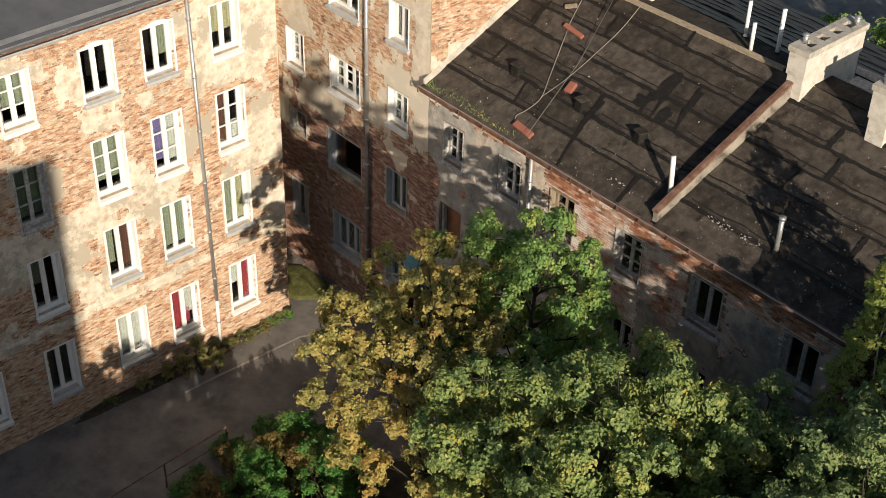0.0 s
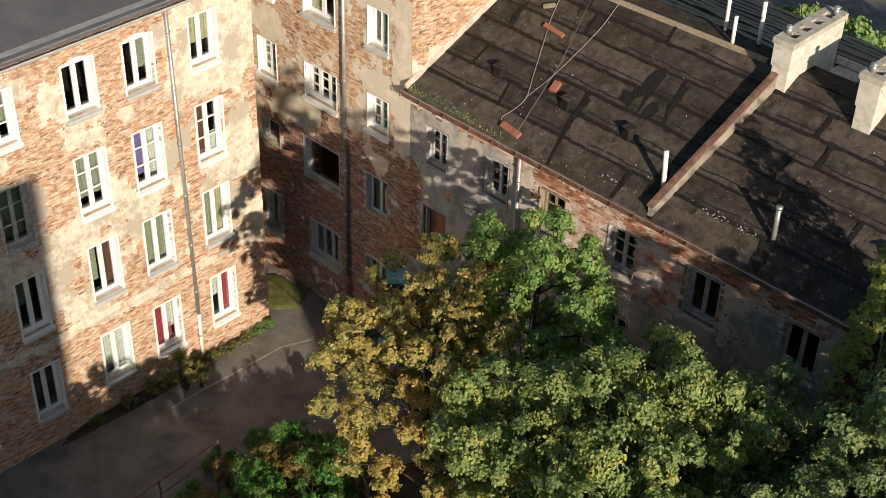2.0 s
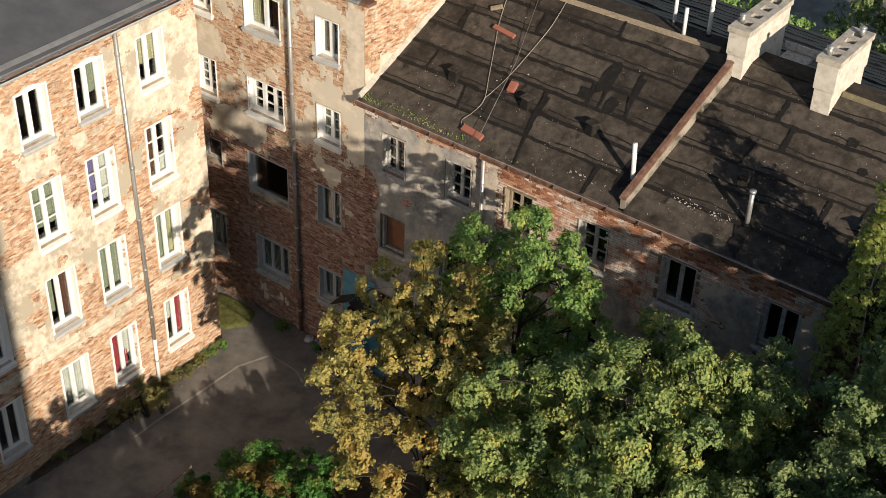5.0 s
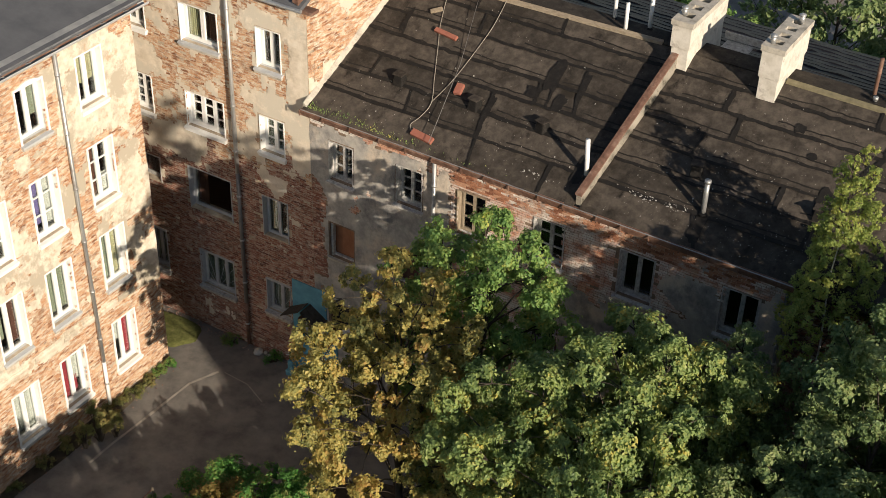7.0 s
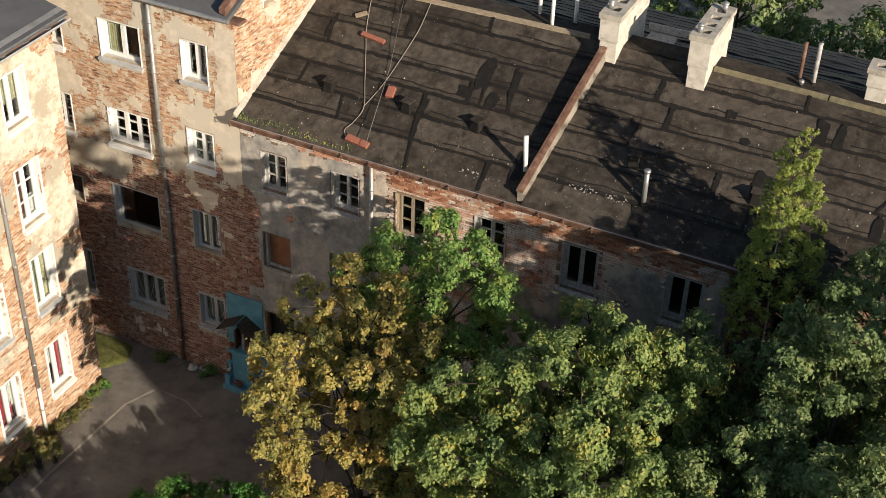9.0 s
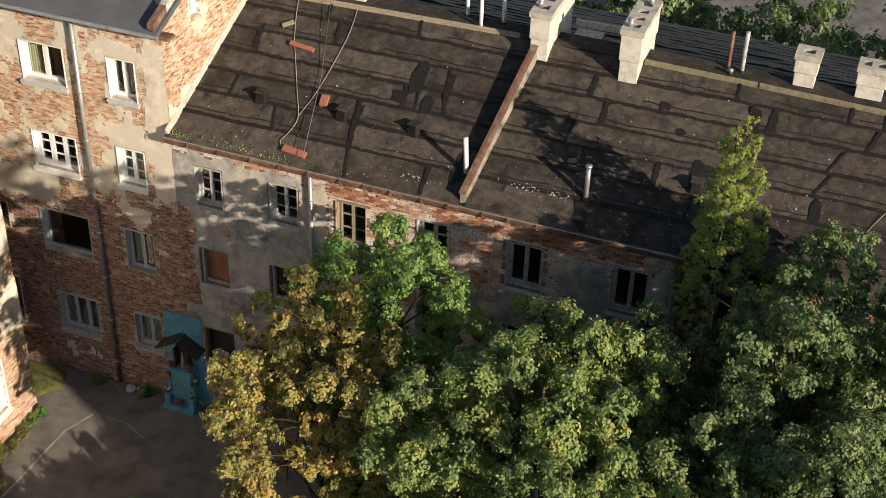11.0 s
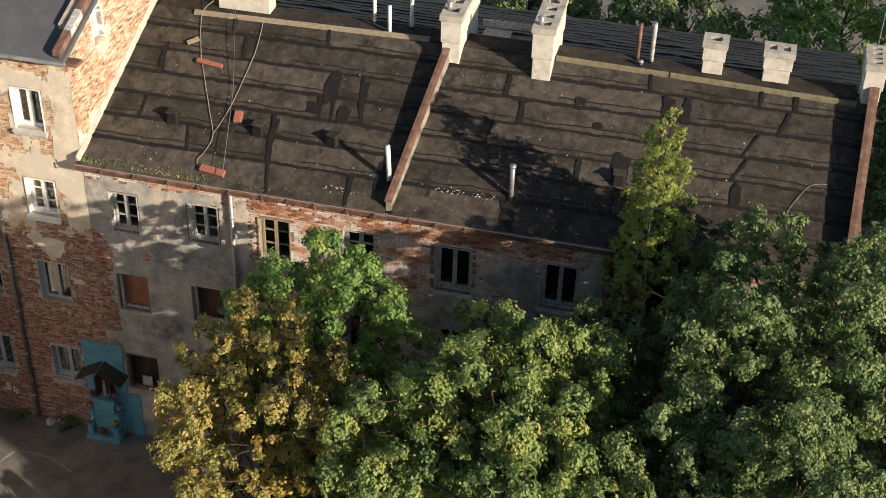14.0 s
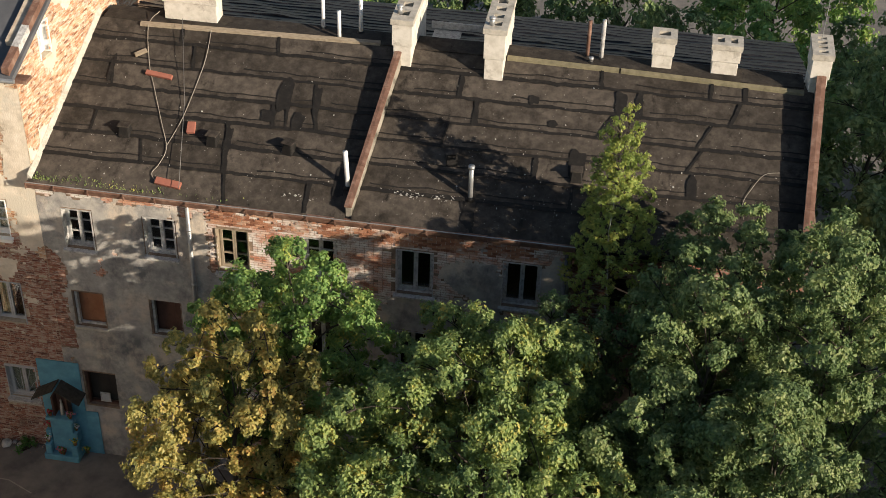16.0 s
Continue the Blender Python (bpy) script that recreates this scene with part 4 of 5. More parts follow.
tagged(part("mortar_fillet", bm, CONCRETE), "pale mortar fillet between roof and gable", "trim", kind="structure")
# ridge board
for a_, b_ in (((6.45, 4.36), (13.4, 4.50)), ((17.0, 4.46), (20.1, 4.42)), ((20.15, 4.42), (25.1, 4.32))):
    bm = bmesh.new()
    n = 14
    rr = []
    for i in range(n + 1):
        t = i / n
        xx, yy = a_[0] + (b_[0] - a_[0]) * t, a_[1] + (b_[1] - a_[1]) * t
        rr.append([bm.verts.new(on_roof(xx, up, yy + dy)) for dy, up in ((-0.06, 0.02), (-0.05, 0.07 + 0.02 * rng.random()), (0.05, 0.075), (0.07, 0.0))])
    for p, q in zip(rr, rr[1:]):
        for i in range(3):
            bm.faces.new((p[i], q[i], q[i + 1], p[i + 1]))
    bm.faces.new(rr[0])
    bm.faces.new(rr[-1][::-1])
    part("ridge_strip", bm, PALEMOSS if a_[0] > 10 else WOOD, roof, "weathered strip along the ridge")
# rolls of black felt on the rear slope, laid along the ridge
for k in range(13):
    y0 = RIDGE + 0.75 + k * 0.45
    bm = bmesh.new()
    rr = []
    for i in range(81):
        xx = 5.4 + 20.0 * i / 80
        wob = 0.10 * noise.noise(Vector((xx * 0.7, k * 3.1, 2))) + 0.05 * noise.noise(Vector((xx * 2.7, k * 5.1, 4)))
        zz = lambda y: RZ + RIDGE * RS - 0.02 - (y - RIDGE) * 0.30
        rr.append([bm.verts.new((xx, y0 + wob + dy, zz(y0 + dy) + up)) for dy, up in ((-0.03, 0.0), (0.0, 0.035 + 0.45 * abs(wob)), (0.2, 0.03 + 0.2 * wob), (0.47, 0.02))])
    for p, q in zip(rr, rr[1:]):
        for c in range(3):
            bm.faces.new((p[c], q[c], q[c + 1], p[c + 1]))
    part("rear_roll", bm, CORRUGATED, roof, "black felt roll")
bm = boxes(((5.3, RIDGE + 0.02, RZ + RIDGE * RS - 0.02), (25.1, RIDGE + 0.78, RZ + RIDGE * RS + 0.02)))
part("ridge_felt", bm, FELT, roof)


def chimney(x, y, w, d, base, top, flues, along, label, cowls=()):
    """A stack with a collar, a flue slab pierced by a row of holes, and sheet-metal cowls."""
    ob = thing("chimney", (x, y, base), label, "chimney", "chimneys on the low roof")

    def bx(pairs, bevel=0.012):
        return boxes(*pairs, bevel=bevel)

    h = top - base
    part("chimney_shaft", bx([((0, 0, -0.5), (w, d, h * 0.42))]), CHIMNEY, ob)
    part("chimney_head", bx([((-0.035, -0.035, h * 0.42), (w + 0.035, d + 0.035, h - 0.16))]), CHIMNEY, ob)
    bm = bmesh.new()
    o = 0.07
    W_, D_ = (w + 2 * o), (d + 2 * o)
    L_, S_ = (D_, W_) if along == "y" else (W_, D_)
    cell = L_ * 0.86 / flues
    hole, sw = cell * 0.52, S_ * 0.42
    spans, at = [], 0.0
    for i in range(flues):
        c = L_ * 0.07 + cell * (i + 0.5)
        spans += [(at, c - hole / 2, False), (c - hole / 2, c + hole / 2, True)]
        at = c + hole / 2
    spans.append((at, L_, False))
    for s0, s1, holed in spans:
        cuts = (0, (S_ - sw) / 2, (S_ + sw) / 2, S_)
        for q0, q1 in [(cuts[c], cuts[c + 1]) for c in range(3) if not (holed and c == 1)]:
            p, q = ((q0 - o, s0 - o), (q1 - o, s1 - o)) if along == "y" else ((s0 - o, q0 - o), (s1 - o, q1 - o))
            box(bm, (*p, h - 0.16), (*q, h))
    bmesh.ops.remove_doubles(bm, verts=bm.verts[:], dist=0.001)
    bmesh.ops.recalc_face_normals(bm, faces=bm.faces[:])
    part("flue_slab", bm, CONCRETE, ob)
    # near-black plate that closes the holes at the underside of the slab
    part("flue_floor", boxes(((0.02, 0.02, h - 0.158), (w - 0.02, d - 0.02, h - 0.15))), FLUE_BLACK, ob)
    for cx, cy in cowls:
        bm = tube(bmesh.new(), [(cx, cy, h - 0.02), (cx, cy, h + 0.2)], 0.075, 12)
        cw = part("cowl", bm, ZINC, ob, "zinc cowl", True)
        bm = tube(bmesh.new(), [(cx, cy, h + 0.2), (cx, cy, h + 0.225), (cx, cy, h + 0.27)], [0.10, 0.10, 0.02], 12)
        part("cowl_cap", bm, ZINC, cw, "", True)
    return ob


chimney(13.88, 3.92, 0.50, 2.45, 12.75, 14.15, 4, "y", "long white chimney stack on the fire wall", ((0.12, 0.35), (0.38, 2.2)))
chimney(16.44, 3.82, 0.52, 2.0, 12.6, 14.20, 4, "y", "white chimney stack with four flues", ((0.14, 0.2), (0.34, 1.75)))
chimney(20.95, 4.80, 0.55, 0.50, 13.0, 13.95, 1, "x", "small limewashed chimney with one flue")
chimney(22.58, 4.80, 0.70, 0.50, 13.0, 13.92, 2, "x", "small limewashed chimney with two flues and bare brick")
chimney(25.20, 4.40, 0.45, 1.1, 12.85, 14.12, 4, "y", "white chimney stack on the end parapet")
chimney(7.05, 4.75, 1.55, 0.55, 13.0, 14.3, 4, "x", "broad white chimney stack near the gable")


def roof_pipe(x, y, up, h, r, material, label, hat=False, lean=0.0):
    ob = thing("vent_pipe", (x, y, up), label, "vent pipe", "vent pipes on the roof")
    part("pipe", tube(bmesh.new(), [(0, 0, -0.1), (lean * 0.5, 0, h * 0.5), (lean, 0, h)], r, 12), material, ob, "", True)
    part("collar", tube(bmesh.new(), [(0, 0, -0.03), (0, 0, 0.05)], [r * 2.2, r * 1.15], 12), TAR, ob, "", True)
    if hat:
        part("rim", tube(bmesh.new(), [(lean, 0, h - 0.06), (lean, 0, h + 0.02)], r * 1.35, 12), material, ob, "", True)


roof_pipe(13.34, 0.49, 10.80, 1.12, 0.065, WHITE, "white plastic vent pipe by the fire wall", lean=-0.06)
roof_pipe(16.63, 0.56, 10.84, 1.0, 0.065, ZINC, "ribbed zinc vent pipe standing on the felt", True)
roof_pipe(12.20, 4.62, 13.0, 0.85, 0.055, WHITE, "white vent pipe behind the ridge")
roof_pipe(12.72, 5.10, 13.0, 1.3, 0.06, WHITE, "white vent pipe with foot behind the ridge")
roof_pipe(11.62, 5.12, 13.0, 1.1, 0.055, WHITE, "thin white vent pipe behind the ridge")
roof_pipe(19.56, 4.98, 13.0, 1.2, 0.06, OLDWHITE, "rust-streaked flue pipe behind the ridge")
roof_pipe(19.17, 5.05, 13.0, 1.1, 0.055, RUST, "rusty brown flue pipe behind the ridge")
roof_pipe(19.30, 4.72, 13.0, 0.14, 0.05, ZINC, "short capped vent on the ridge", True)

# small hooded roof vents
vent = thing("roof_vent", on_roof(6.92, 0.02, 1.25), "small hooded roof vent wrapped in tarred felt", "roof vent", "roof vents")
bm = bmesh.new()
v = [bm.verts.new(p) for p in ((-0.16, -0.16, -0.05), (0.16, -0.16, -0.05), (0.16, 0.16, 0.1), (-0.16, 0.16, 0.1), (-0.13, -0.10, 0.24), (0.13, -0.10, 0.24), (0.13, 0.13, 0.27), (-0.13, 0.13, 0.27))]
for f in ((0, 1, 5, 4), (1, 2, 6, 5), (2, 3, 7, 6), (3, 0, 4, 7), (4, 5, 6, 7)):
    bm.faces.new([v[i] for i in f])
bm.transform(Matrix.Scale(1.0, 4))
bmesh.ops.bevel(bm, geom=bm.edges[:], offset=0.02, segments=1, affect="EDGES")
part("vent_box", bm, TAR_OLD, vent)
part("hood", boxes(((-0.17, -0.16, 0.275), (0.17, 0.17, 0.30)), bevel=0.01), FELT, vent)
for x, y in ((9.41, 1.26), (11.54, 1.27), (15.97, 1.49), (19.32, 1.40)):
    copy_thing(vent, Matrix.Translation(on_roof(x, 0.02, y)) @ Matrix.Rotation(rng.uniform(-0.3, 0.3), 4, "Z"))


# bricks lying on the roof, as weights on the cable
def loose_brick(x, y, yaw, size, label, material):
    a = math.atan(RS)
    bm = boxes(((-size[0] / 2, -size[1] / 2, 0), (size[0] / 2, size[1] / 2, size[2])), bevel=0.008)
    ob = part("loose_brick", bm, material)
    ob.matrix_world = Matrix.Translation(on_roof(x, 0.04, y)) @ Matrix.Rotation(a, 4, "X") @ Matrix.Rotation(yaw, 4, "Z")
    tagged(ob, label, "brick", "bricks lying on the roof")


REDBRICK = plain("red_brick", (0.34, 0.13, 0.09), 0.85)
loose_brick(7.42, 2.92, -0.12, (0.78, 0.14, 0.09), "row of red bricks weighing down the cable", REDBRICK)
loose_brick(8.50, 0.02, -0.12, (0.72, 0.2, 0.10), "mossy red bricks at the roof edge", REDBRICK)
loose_brick(8.73, 1.55, 0.1, (0.22, 0.34, 0.12), "brown brick lying on the felt", REDBRICK)
loose_brick(6.72, 3.50, 0.6, (0.36, 0.12, 0.08), "weathered board offcut on the felt", WOOD)

# cables lying on the roof
for pts, lab in (([(6.9, 4.75), (6.70, 4.30), (7.05, 3.2), (7.35, 2.6), (7.86, 1.6), (8.18, 0.95), (8.1, 0.5), (7.97, 0.22), (8.2, 0.0)], "pale cable trailing down the roof felt"),
                 ([(8.53, 4.45), (8.60, 3.6), (8.55, 2.9), (8.4, 1.8), (8.16, 0.98)], "second pale cable crossing the felt"),
                 ([(24.6, 2.1), (24.2, 2.0), (23.9, 1.6), (23.7, 1.2), (23.75, 0.8)], "thin loose wire lying on the felt")):
    P = [Vector(on_roof(x, 0.06, y)) for x, y in pts]
    smooth_pts = []
    for i in range(len(P) - 1):
        p0, p1, p2, p3 = P[max(i - 1, 0)], P[i], P[i + 1], P[min(i + 2, len(P) - 1)]
        for k in range(5):
            t = k / 5
            smooth_pts.append(0.5 * (2 * p1 + (p2 - p0) * t + (2 * p0 - 5 * p1 + 4 * p2 - p3) * t * t + (3 * p1 - p0 - 3 * p2 + p3) * t ** 3))
    smooth_pts.append(P[-1])
    tagged(part("cable", tube(bmesh.new(), smooth_pts, 0.0105 if "thin" not in lab else 0.007, 6), CABLE, None, "", True), lab, "cable", "cables on the roof")
tagged(part("cable", tube(bmesh.new(), [on_roof(7.7, 0.3, 4.4), on_roof(8.35, 0.12, 2.2), on_roof(8.9, 0.35, -0.3)], 0.008, 6), DARK_AND_SHADED_PIPE, None, "", True), "thin dark wire hanging above the felt", "cable")
# lightning rod on the end stack
tagged(part("lightning_rod", tube(bmesh.new(), [(25.4, 5.2, 14.05), (25.4, 5.2, 16.4)], 0.012, 6), ZINC), "thin grey lightning rod on the end chimney", "rod")
# sheet of torn flashing behind the first stack
ob = thing("torn_flashing", (14.6, 6.0, 12.9), "buckled rusty metal flashing behind the chimney", "flashing")
part("sheet", boxes(((0, 0, 0), (1.5, 0.05, 0.22)), ((0.1, -0.5, -0.05), (0.9, -0.02, -0.02)), bevel=0.01), OLDWHITE, ob)

# ---- upper roofs ----
bm = bmesh.new()
for y0, z0, y1, z1 in ((-0.45, B_TOP + 0.02, 4.6, B_TOP + 2.55), (4.6, B_TOP + 2.55, 9.6, B_TOP + 0.1)):
    vs = [bm.verts.new(p) for p in ((-8.2, y0, z0), (GX + 0.12 + GK * max(0, y0), y0, z0), (GX + 0.12 + GK * y1, y1, z1), (-8.2, y1, z1))]
    lo = [bm.verts.new(v.co - Vector((0, 0, 0.14))) for v in vs]
    bm.faces.new(vs)
    bm.faces.new(lo[::-1])
    for i in range(4):
        bm.faces.new((vs[i], lo[i], lo[(i + 1) % 4], vs[(i + 1) % 4]))
tagged(part("roof_tall", bm, ROOFGREY), "dark grey roof of the tall yard wing", "roof", kind="structure")
ob = thing("eaves_tiles", (0, -0.3, B_TOP), "rust-red tiles and metal edge along the tall eaves", "eaves", kind="structure")
inv = Matrix.Translation(-ob.location)
x = -3.4
while x < GX:
    bm = boxes(((x, -0.36, B_TOP - 0.16), (x + 0.48, -0.004, B_TOP - 0.06)), bevel=0.012)
    bm.transform(inv)
    part("eaves_tile", bm, RUST, ob)
    x += 0.5
bm = tube(bmesh.new(), [(-3.4, -0.5, B_TOP - 0.02), (GX + 0.2, -0.5, B_TOP - 0.02)], 0.06, 8)
bm.transform(inv)
part("gutter", bm, ZINC, ob)
verge = thing("verge_capping", (GX, 0, 13.95), "red and white metal capping on the gable verge", "trim", kind="structure")
inv = Matrix.Translation(-verge.location)
ys = np.linspace(-0.42, 4.6, 9)
for k, (ya, yb) in enumerate(zip(ys, ys[1:])):
    bm = bmesh.new()
    r0, r1 = [[bm.verts.new((gable_x(y) + dx, y, 13.95 + 0.5 * y + dz)) for dx, dz in ((-0.10, -0.04), (-0.10, 0.12), (0.10, 0.12), (0.10, -0.10))] for y in (ya, yb - 0.01)]
    for i in range(4):
        bm.faces.new((r0[i], r1[i], r1[(i + 1) % 4], r0[(i + 1) % 4]))
    bm.faces.new(r0)
    bm.faces.new(r1[::-1])
    bmesh.ops.recalc_face_normals(bm, faces=bm.faces[:])
    bm.transform(inv)
    part("verge_sheet", bm, RUST if k % 3 != 1 else OLDWHITE, verge)

bm = bmesh.new()
vs = [bm.verts.new(p) for p in ((0.42, -24.6, A_TOP + 0.10), (0.42, A_END + 0.30, A_TOP + 0.10), (-10.2, A_END + 0.30, A_TOP + 2.6), (-10.2, -24.6, A_TOP + 2.6))]
lo = [bm.verts.new(v.co - Vector((0, 0, 0.12))) for v in vs]
bm.faces.new(vs)
bm.faces.new(lo[::-1])
for i in range(4):
    bm.faces.new((vs[i], lo[i], lo[(i + 1) % 4], vs[(i + 1) % 4]))
bmesh.ops.recalc_face_normals(bm, faces=bm.faces[:])
roof_a = tagged(part("roof_tenement", bm, ROOFGREY), "smooth grey membrane roof of the tenement", "roof", kind="structure")
ob = thing("tenement_gutter", (0.4, -12, A_TOP), "zinc gutter with brackets along the tenement eaves", "gutter", kind="structure")
inv = Matrix.Translation(-ob.location)
bm = bmesh.new()
pr = [(0.36 + 0.16 * math.cos(a), 0.05 - 0.13 + 0.13 * math.sin(a)) for a in np.linspace(math.pi, 2 * math.pi, 9)]
pr += [(x - (0.012 if x > 0.36 else -0.012), z + 0.012) for x, z in reversed(pr)]
r0, r1 = [[bm.verts.new((x, y, A_TOP + z)) for x, z in pr] for y in (-24.5, A_END + 0.3)]
for i in range(len(pr)):
    bm.faces.new((r0[i], r1[i], r1[(i + 1) % len(pr)], r0[(i + 1) % len(pr)]))
bmesh.ops.recalc_face_normals(bm, faces=bm.faces[:])
bm.transform(inv)
part("gutter", bm, GUTTER, ob)
for i in range(22):
    y = -22 + i * 0.92
    bm = tube(bmesh.new(), [(0.02, y, A_TOP - 0.25), (0.30, y, A_TOP - 0.12), (0.53, y, A_TOP + 0.0)], 0.014, 6)
    bm.transform(inv)
    part("bracket", bm, GUTTER, ob)
bm = bmesh.new()
bm.faces.new([bm.verts.new(p) for p in ((0.47, -24.5, A_TOP + 0.075), (0.47, A_END + 0.3, A_TOP + 0.075), (0.12, A_END + 0.3, A_TOP + 0.184), (0.12, -24.5, A_TOP + 0.184))])
bmesh.ops.solidify(bm, geom=bm.faces[:], thickness=0.006)
bm.transform(inv)
part("eaves_apron", bm, GUTTER, ob, "pale zinc apron")
bm = boxes(((0.0, -24, A_TOP - 0.12), (0.34, A_END, A_TOP - 0.02)))
bm.transform(inv)
part("soffit", bm, RUST, ob, "rust-red painted soffit")


# ---- drainpipes ----
def drainpipe(pts, r, mats, label, rings=1.6):
    ob = thing("drainpipe", pts[0][0], label, "drainpipe", "drainpipes on the facades")
    inv = Matrix.Translation(-ob.location)
    for (p, q), m in zip(pts, mats):
        bm = tube(bmesh.new(), [p, q], r, 10)
        bm.transform(inv)
        part("pipe", bm, m, ob, "", True)
        n = max(1, int(abs(q[2] - p[2]) / rings))
        for i in range(n):
            c = Vector(p).lerp(Vector(q), (i + 0.5) / n)
            bm = tube(bmesh.new(), [c - Vector((0, 0, 0.03)), c + Vector((0, 0, 0.03))], r * 1.28, 10)
            bm.transform(inv)
            part("clamp", bm, ZINC, ob, "", True)


drainpipe([((0.11, -5.05, 0.22), (0.11, -5.05, 2.0)), ((0.11, -5.05, 2.0), (0.11, -5.18, A_TOP - 0.1))], 0.06, (WHITE, ZINC), "zinc drainpipe with a white lower length on the facade")
# middle length, 1.9 to 7 m: shade put in as darker metal
drainpipe([((1.83, -0.12, 0.15), (1.83, -0.12, 1.9)), ((1.83, -0.12, 1.9), (1.83, -0.12, 7.0)), ((1.83, -0.12, 7.0), (1.84, -0.12, B_TOP - 0.1))], 0.065, (RUST, DARK_AND_SHADED_PIPE, ZINC), "long drainpipe on the brick wall, rusty at its foot, shade coloured into the middle length")
drainpipe([((9.0, -0.11, 4.5), (9.0, -0.11, 10.15))], 0.06, (ZINC,), "grey drainpipe on the derelict facade")
drainpipe([((L_END - 0.12, -0.10, 0.2), (L_END - 0.12, -0.10, 10.1))], 0.05, (DARK_AND_SHADED_PIPE,), "dark drainpipe at the facade corner")

# ---- ground ----
V, F = [], []
xs = np.r_[np.linspace(-1500, -30, 5), np.linspace(-10, 40, 80), np.linspace(60, 1500, 5)]
ys = np.r_[np.linspace(-1500, -50, 5), np.linspace(-40, 40, 90), np.linspace(60, 1500, 5)]
for y in ys:
    for x in xs:
        V.append((x, y, 0.03 * noise.noise(Vector((x * 0.3, y * 0.3, 1))) if abs(x) < 50 and abs(y) < 45 else 0.0))
nx = len(xs)
F = [(j * nx + i, j * nx + i + 1, (j + 1) * nx + i + 1, (j + 1) * nx + i) for j in range(len(ys) - 1) for i in range(nx - 1)]
tagged(from_arrays("ground", V, F, ASPHALT), "worn dark asphalt yard with cracks and dust", "ground", kind="structure")


def mound(name, cx, cy, rx, ry, h, material, label, seed):
    n, m_ = 28, 8
    bm = bmesh.new()
    rings = []
    for k in range(m_ + 1):
        t = k / m_
        ring = []
        for i in range(n):
            a = i * math.tau / n
            f = 1 + 0.22 * noise.noise(Vector((math.cos(a) * 2, math.sin(a) * 2, seed)))
            x, y = cx + rx * t * f * math.cos(a), cy + ry * t * f * math.sin(a)
            ring.append(bm.verts.new((x, y, h * (1 - t * t) + 0.045 + 0.03 * noise.noise(Vector((x * 3, y * 3, seed))) - (0.09 if k == m_ else 0))))
        rings.append(ring)
    for p, q in zip(rings, rings[1:]):
        for i in range(n):
            bm.faces.new((p[i], q[i], q[(i + 1) % n], p[(i + 1) % n]))
    tagged(part(name, bm, material, None, "", True), label, "ground", kind="structure")


mound("grass_patch", -1.05, -0.95, 1.25, 0.85, 0.06, MOSS, "mossy green patch in the corner of the yard", 1)
mound("soil_bed", 14.5, -9.0, 9.5, 7.2, 0.12, SOIL, "dark soil bed under the trees", 2)
mound("soil_strip", 0.2, -6.5, 0.3, 4.3, 0.08, SOIL, "weedy soil strip along the facade", 3)


# ---- trees ----
def leaves(name, centres, radii, count, size, material, parent, seed, droop=0.6, inner=0.30, wide=0.36):
    """Many single folded leaves on the outer shells of the clumps."""
    r = np.random.RandomState(seed)
    centres, radii = np.array(centres), np.array(radii)
    p = radii ** 2
    # twigs on the shell of every clump, and leaves bunched round the twigs
    per = 20
    td = r.normal(size=(len(centres), per, 3))
    td[..., 2] = td[..., 2] * 0.9 + 0.25
    td /= np.linalg.norm(td, axis=2)[..., None]
    reach = radii[:, None, None] * (1 - inner * r.rand(len(centres), per, 1) ** 1.3) * r.uniform(0.85, 1.15, (len(centres), per, 1))
    twig = centres[:, None] + td * reach * np.array((0.95, 0.95, 1.2))
    pick = r.choice(len(centres), count, p=p / p.sum())
    which = r.randint(0, per, count)
    g = r.normal(size=(count, 3))
    c = twig[pick, which] + g * (radii[pick] * 0.16)[:, None] * np.array((1.0, 1.0, 0.8))
    d = td[pick, which] + 0.35 * g
    d /= np.linalg.norm(d, axis=1)[:, None] + 1e-9
    nrm = d + 0.36 * r.normal(size=(count, 3)) + np.array((0, 0, 0.25))
    nrm /= np.linalg.norm(nrm, axis=1)[:, None]
    tip = d * 0.7 + 0.6 * r.normal(size=(count, 3)) - np.array((0, 0, droop))
    tip -= nrm * (tip * nrm).sum(1)[:, None]
    tip /= np.linalg.norm(tip, axis=1)[:, None] + 1e-9
    side = np.cross(nrm, tip)
    s = size * r.uniform(0.65, 1.3, (count, 1))
    base, end = c - tip * s * 0.5, c + tip * s * 0.5 - nrm * s * 0.12
    mid = c + nrm * s * 0.10 - tip * s * 0.04
    la, ra = mid + side * s * wide, mid - side * s * wide
    V = np.stack([base, la, end, ra], 1).reshape(-1, 3)
    F = (np.array([(0, 2, 1), (0, 3, 2)])[None] + 4 * np.arange(count)[:, None, None]).reshape(-1, 3)
    ob = from_arrays(name, V, F, material, parent)
    return ob


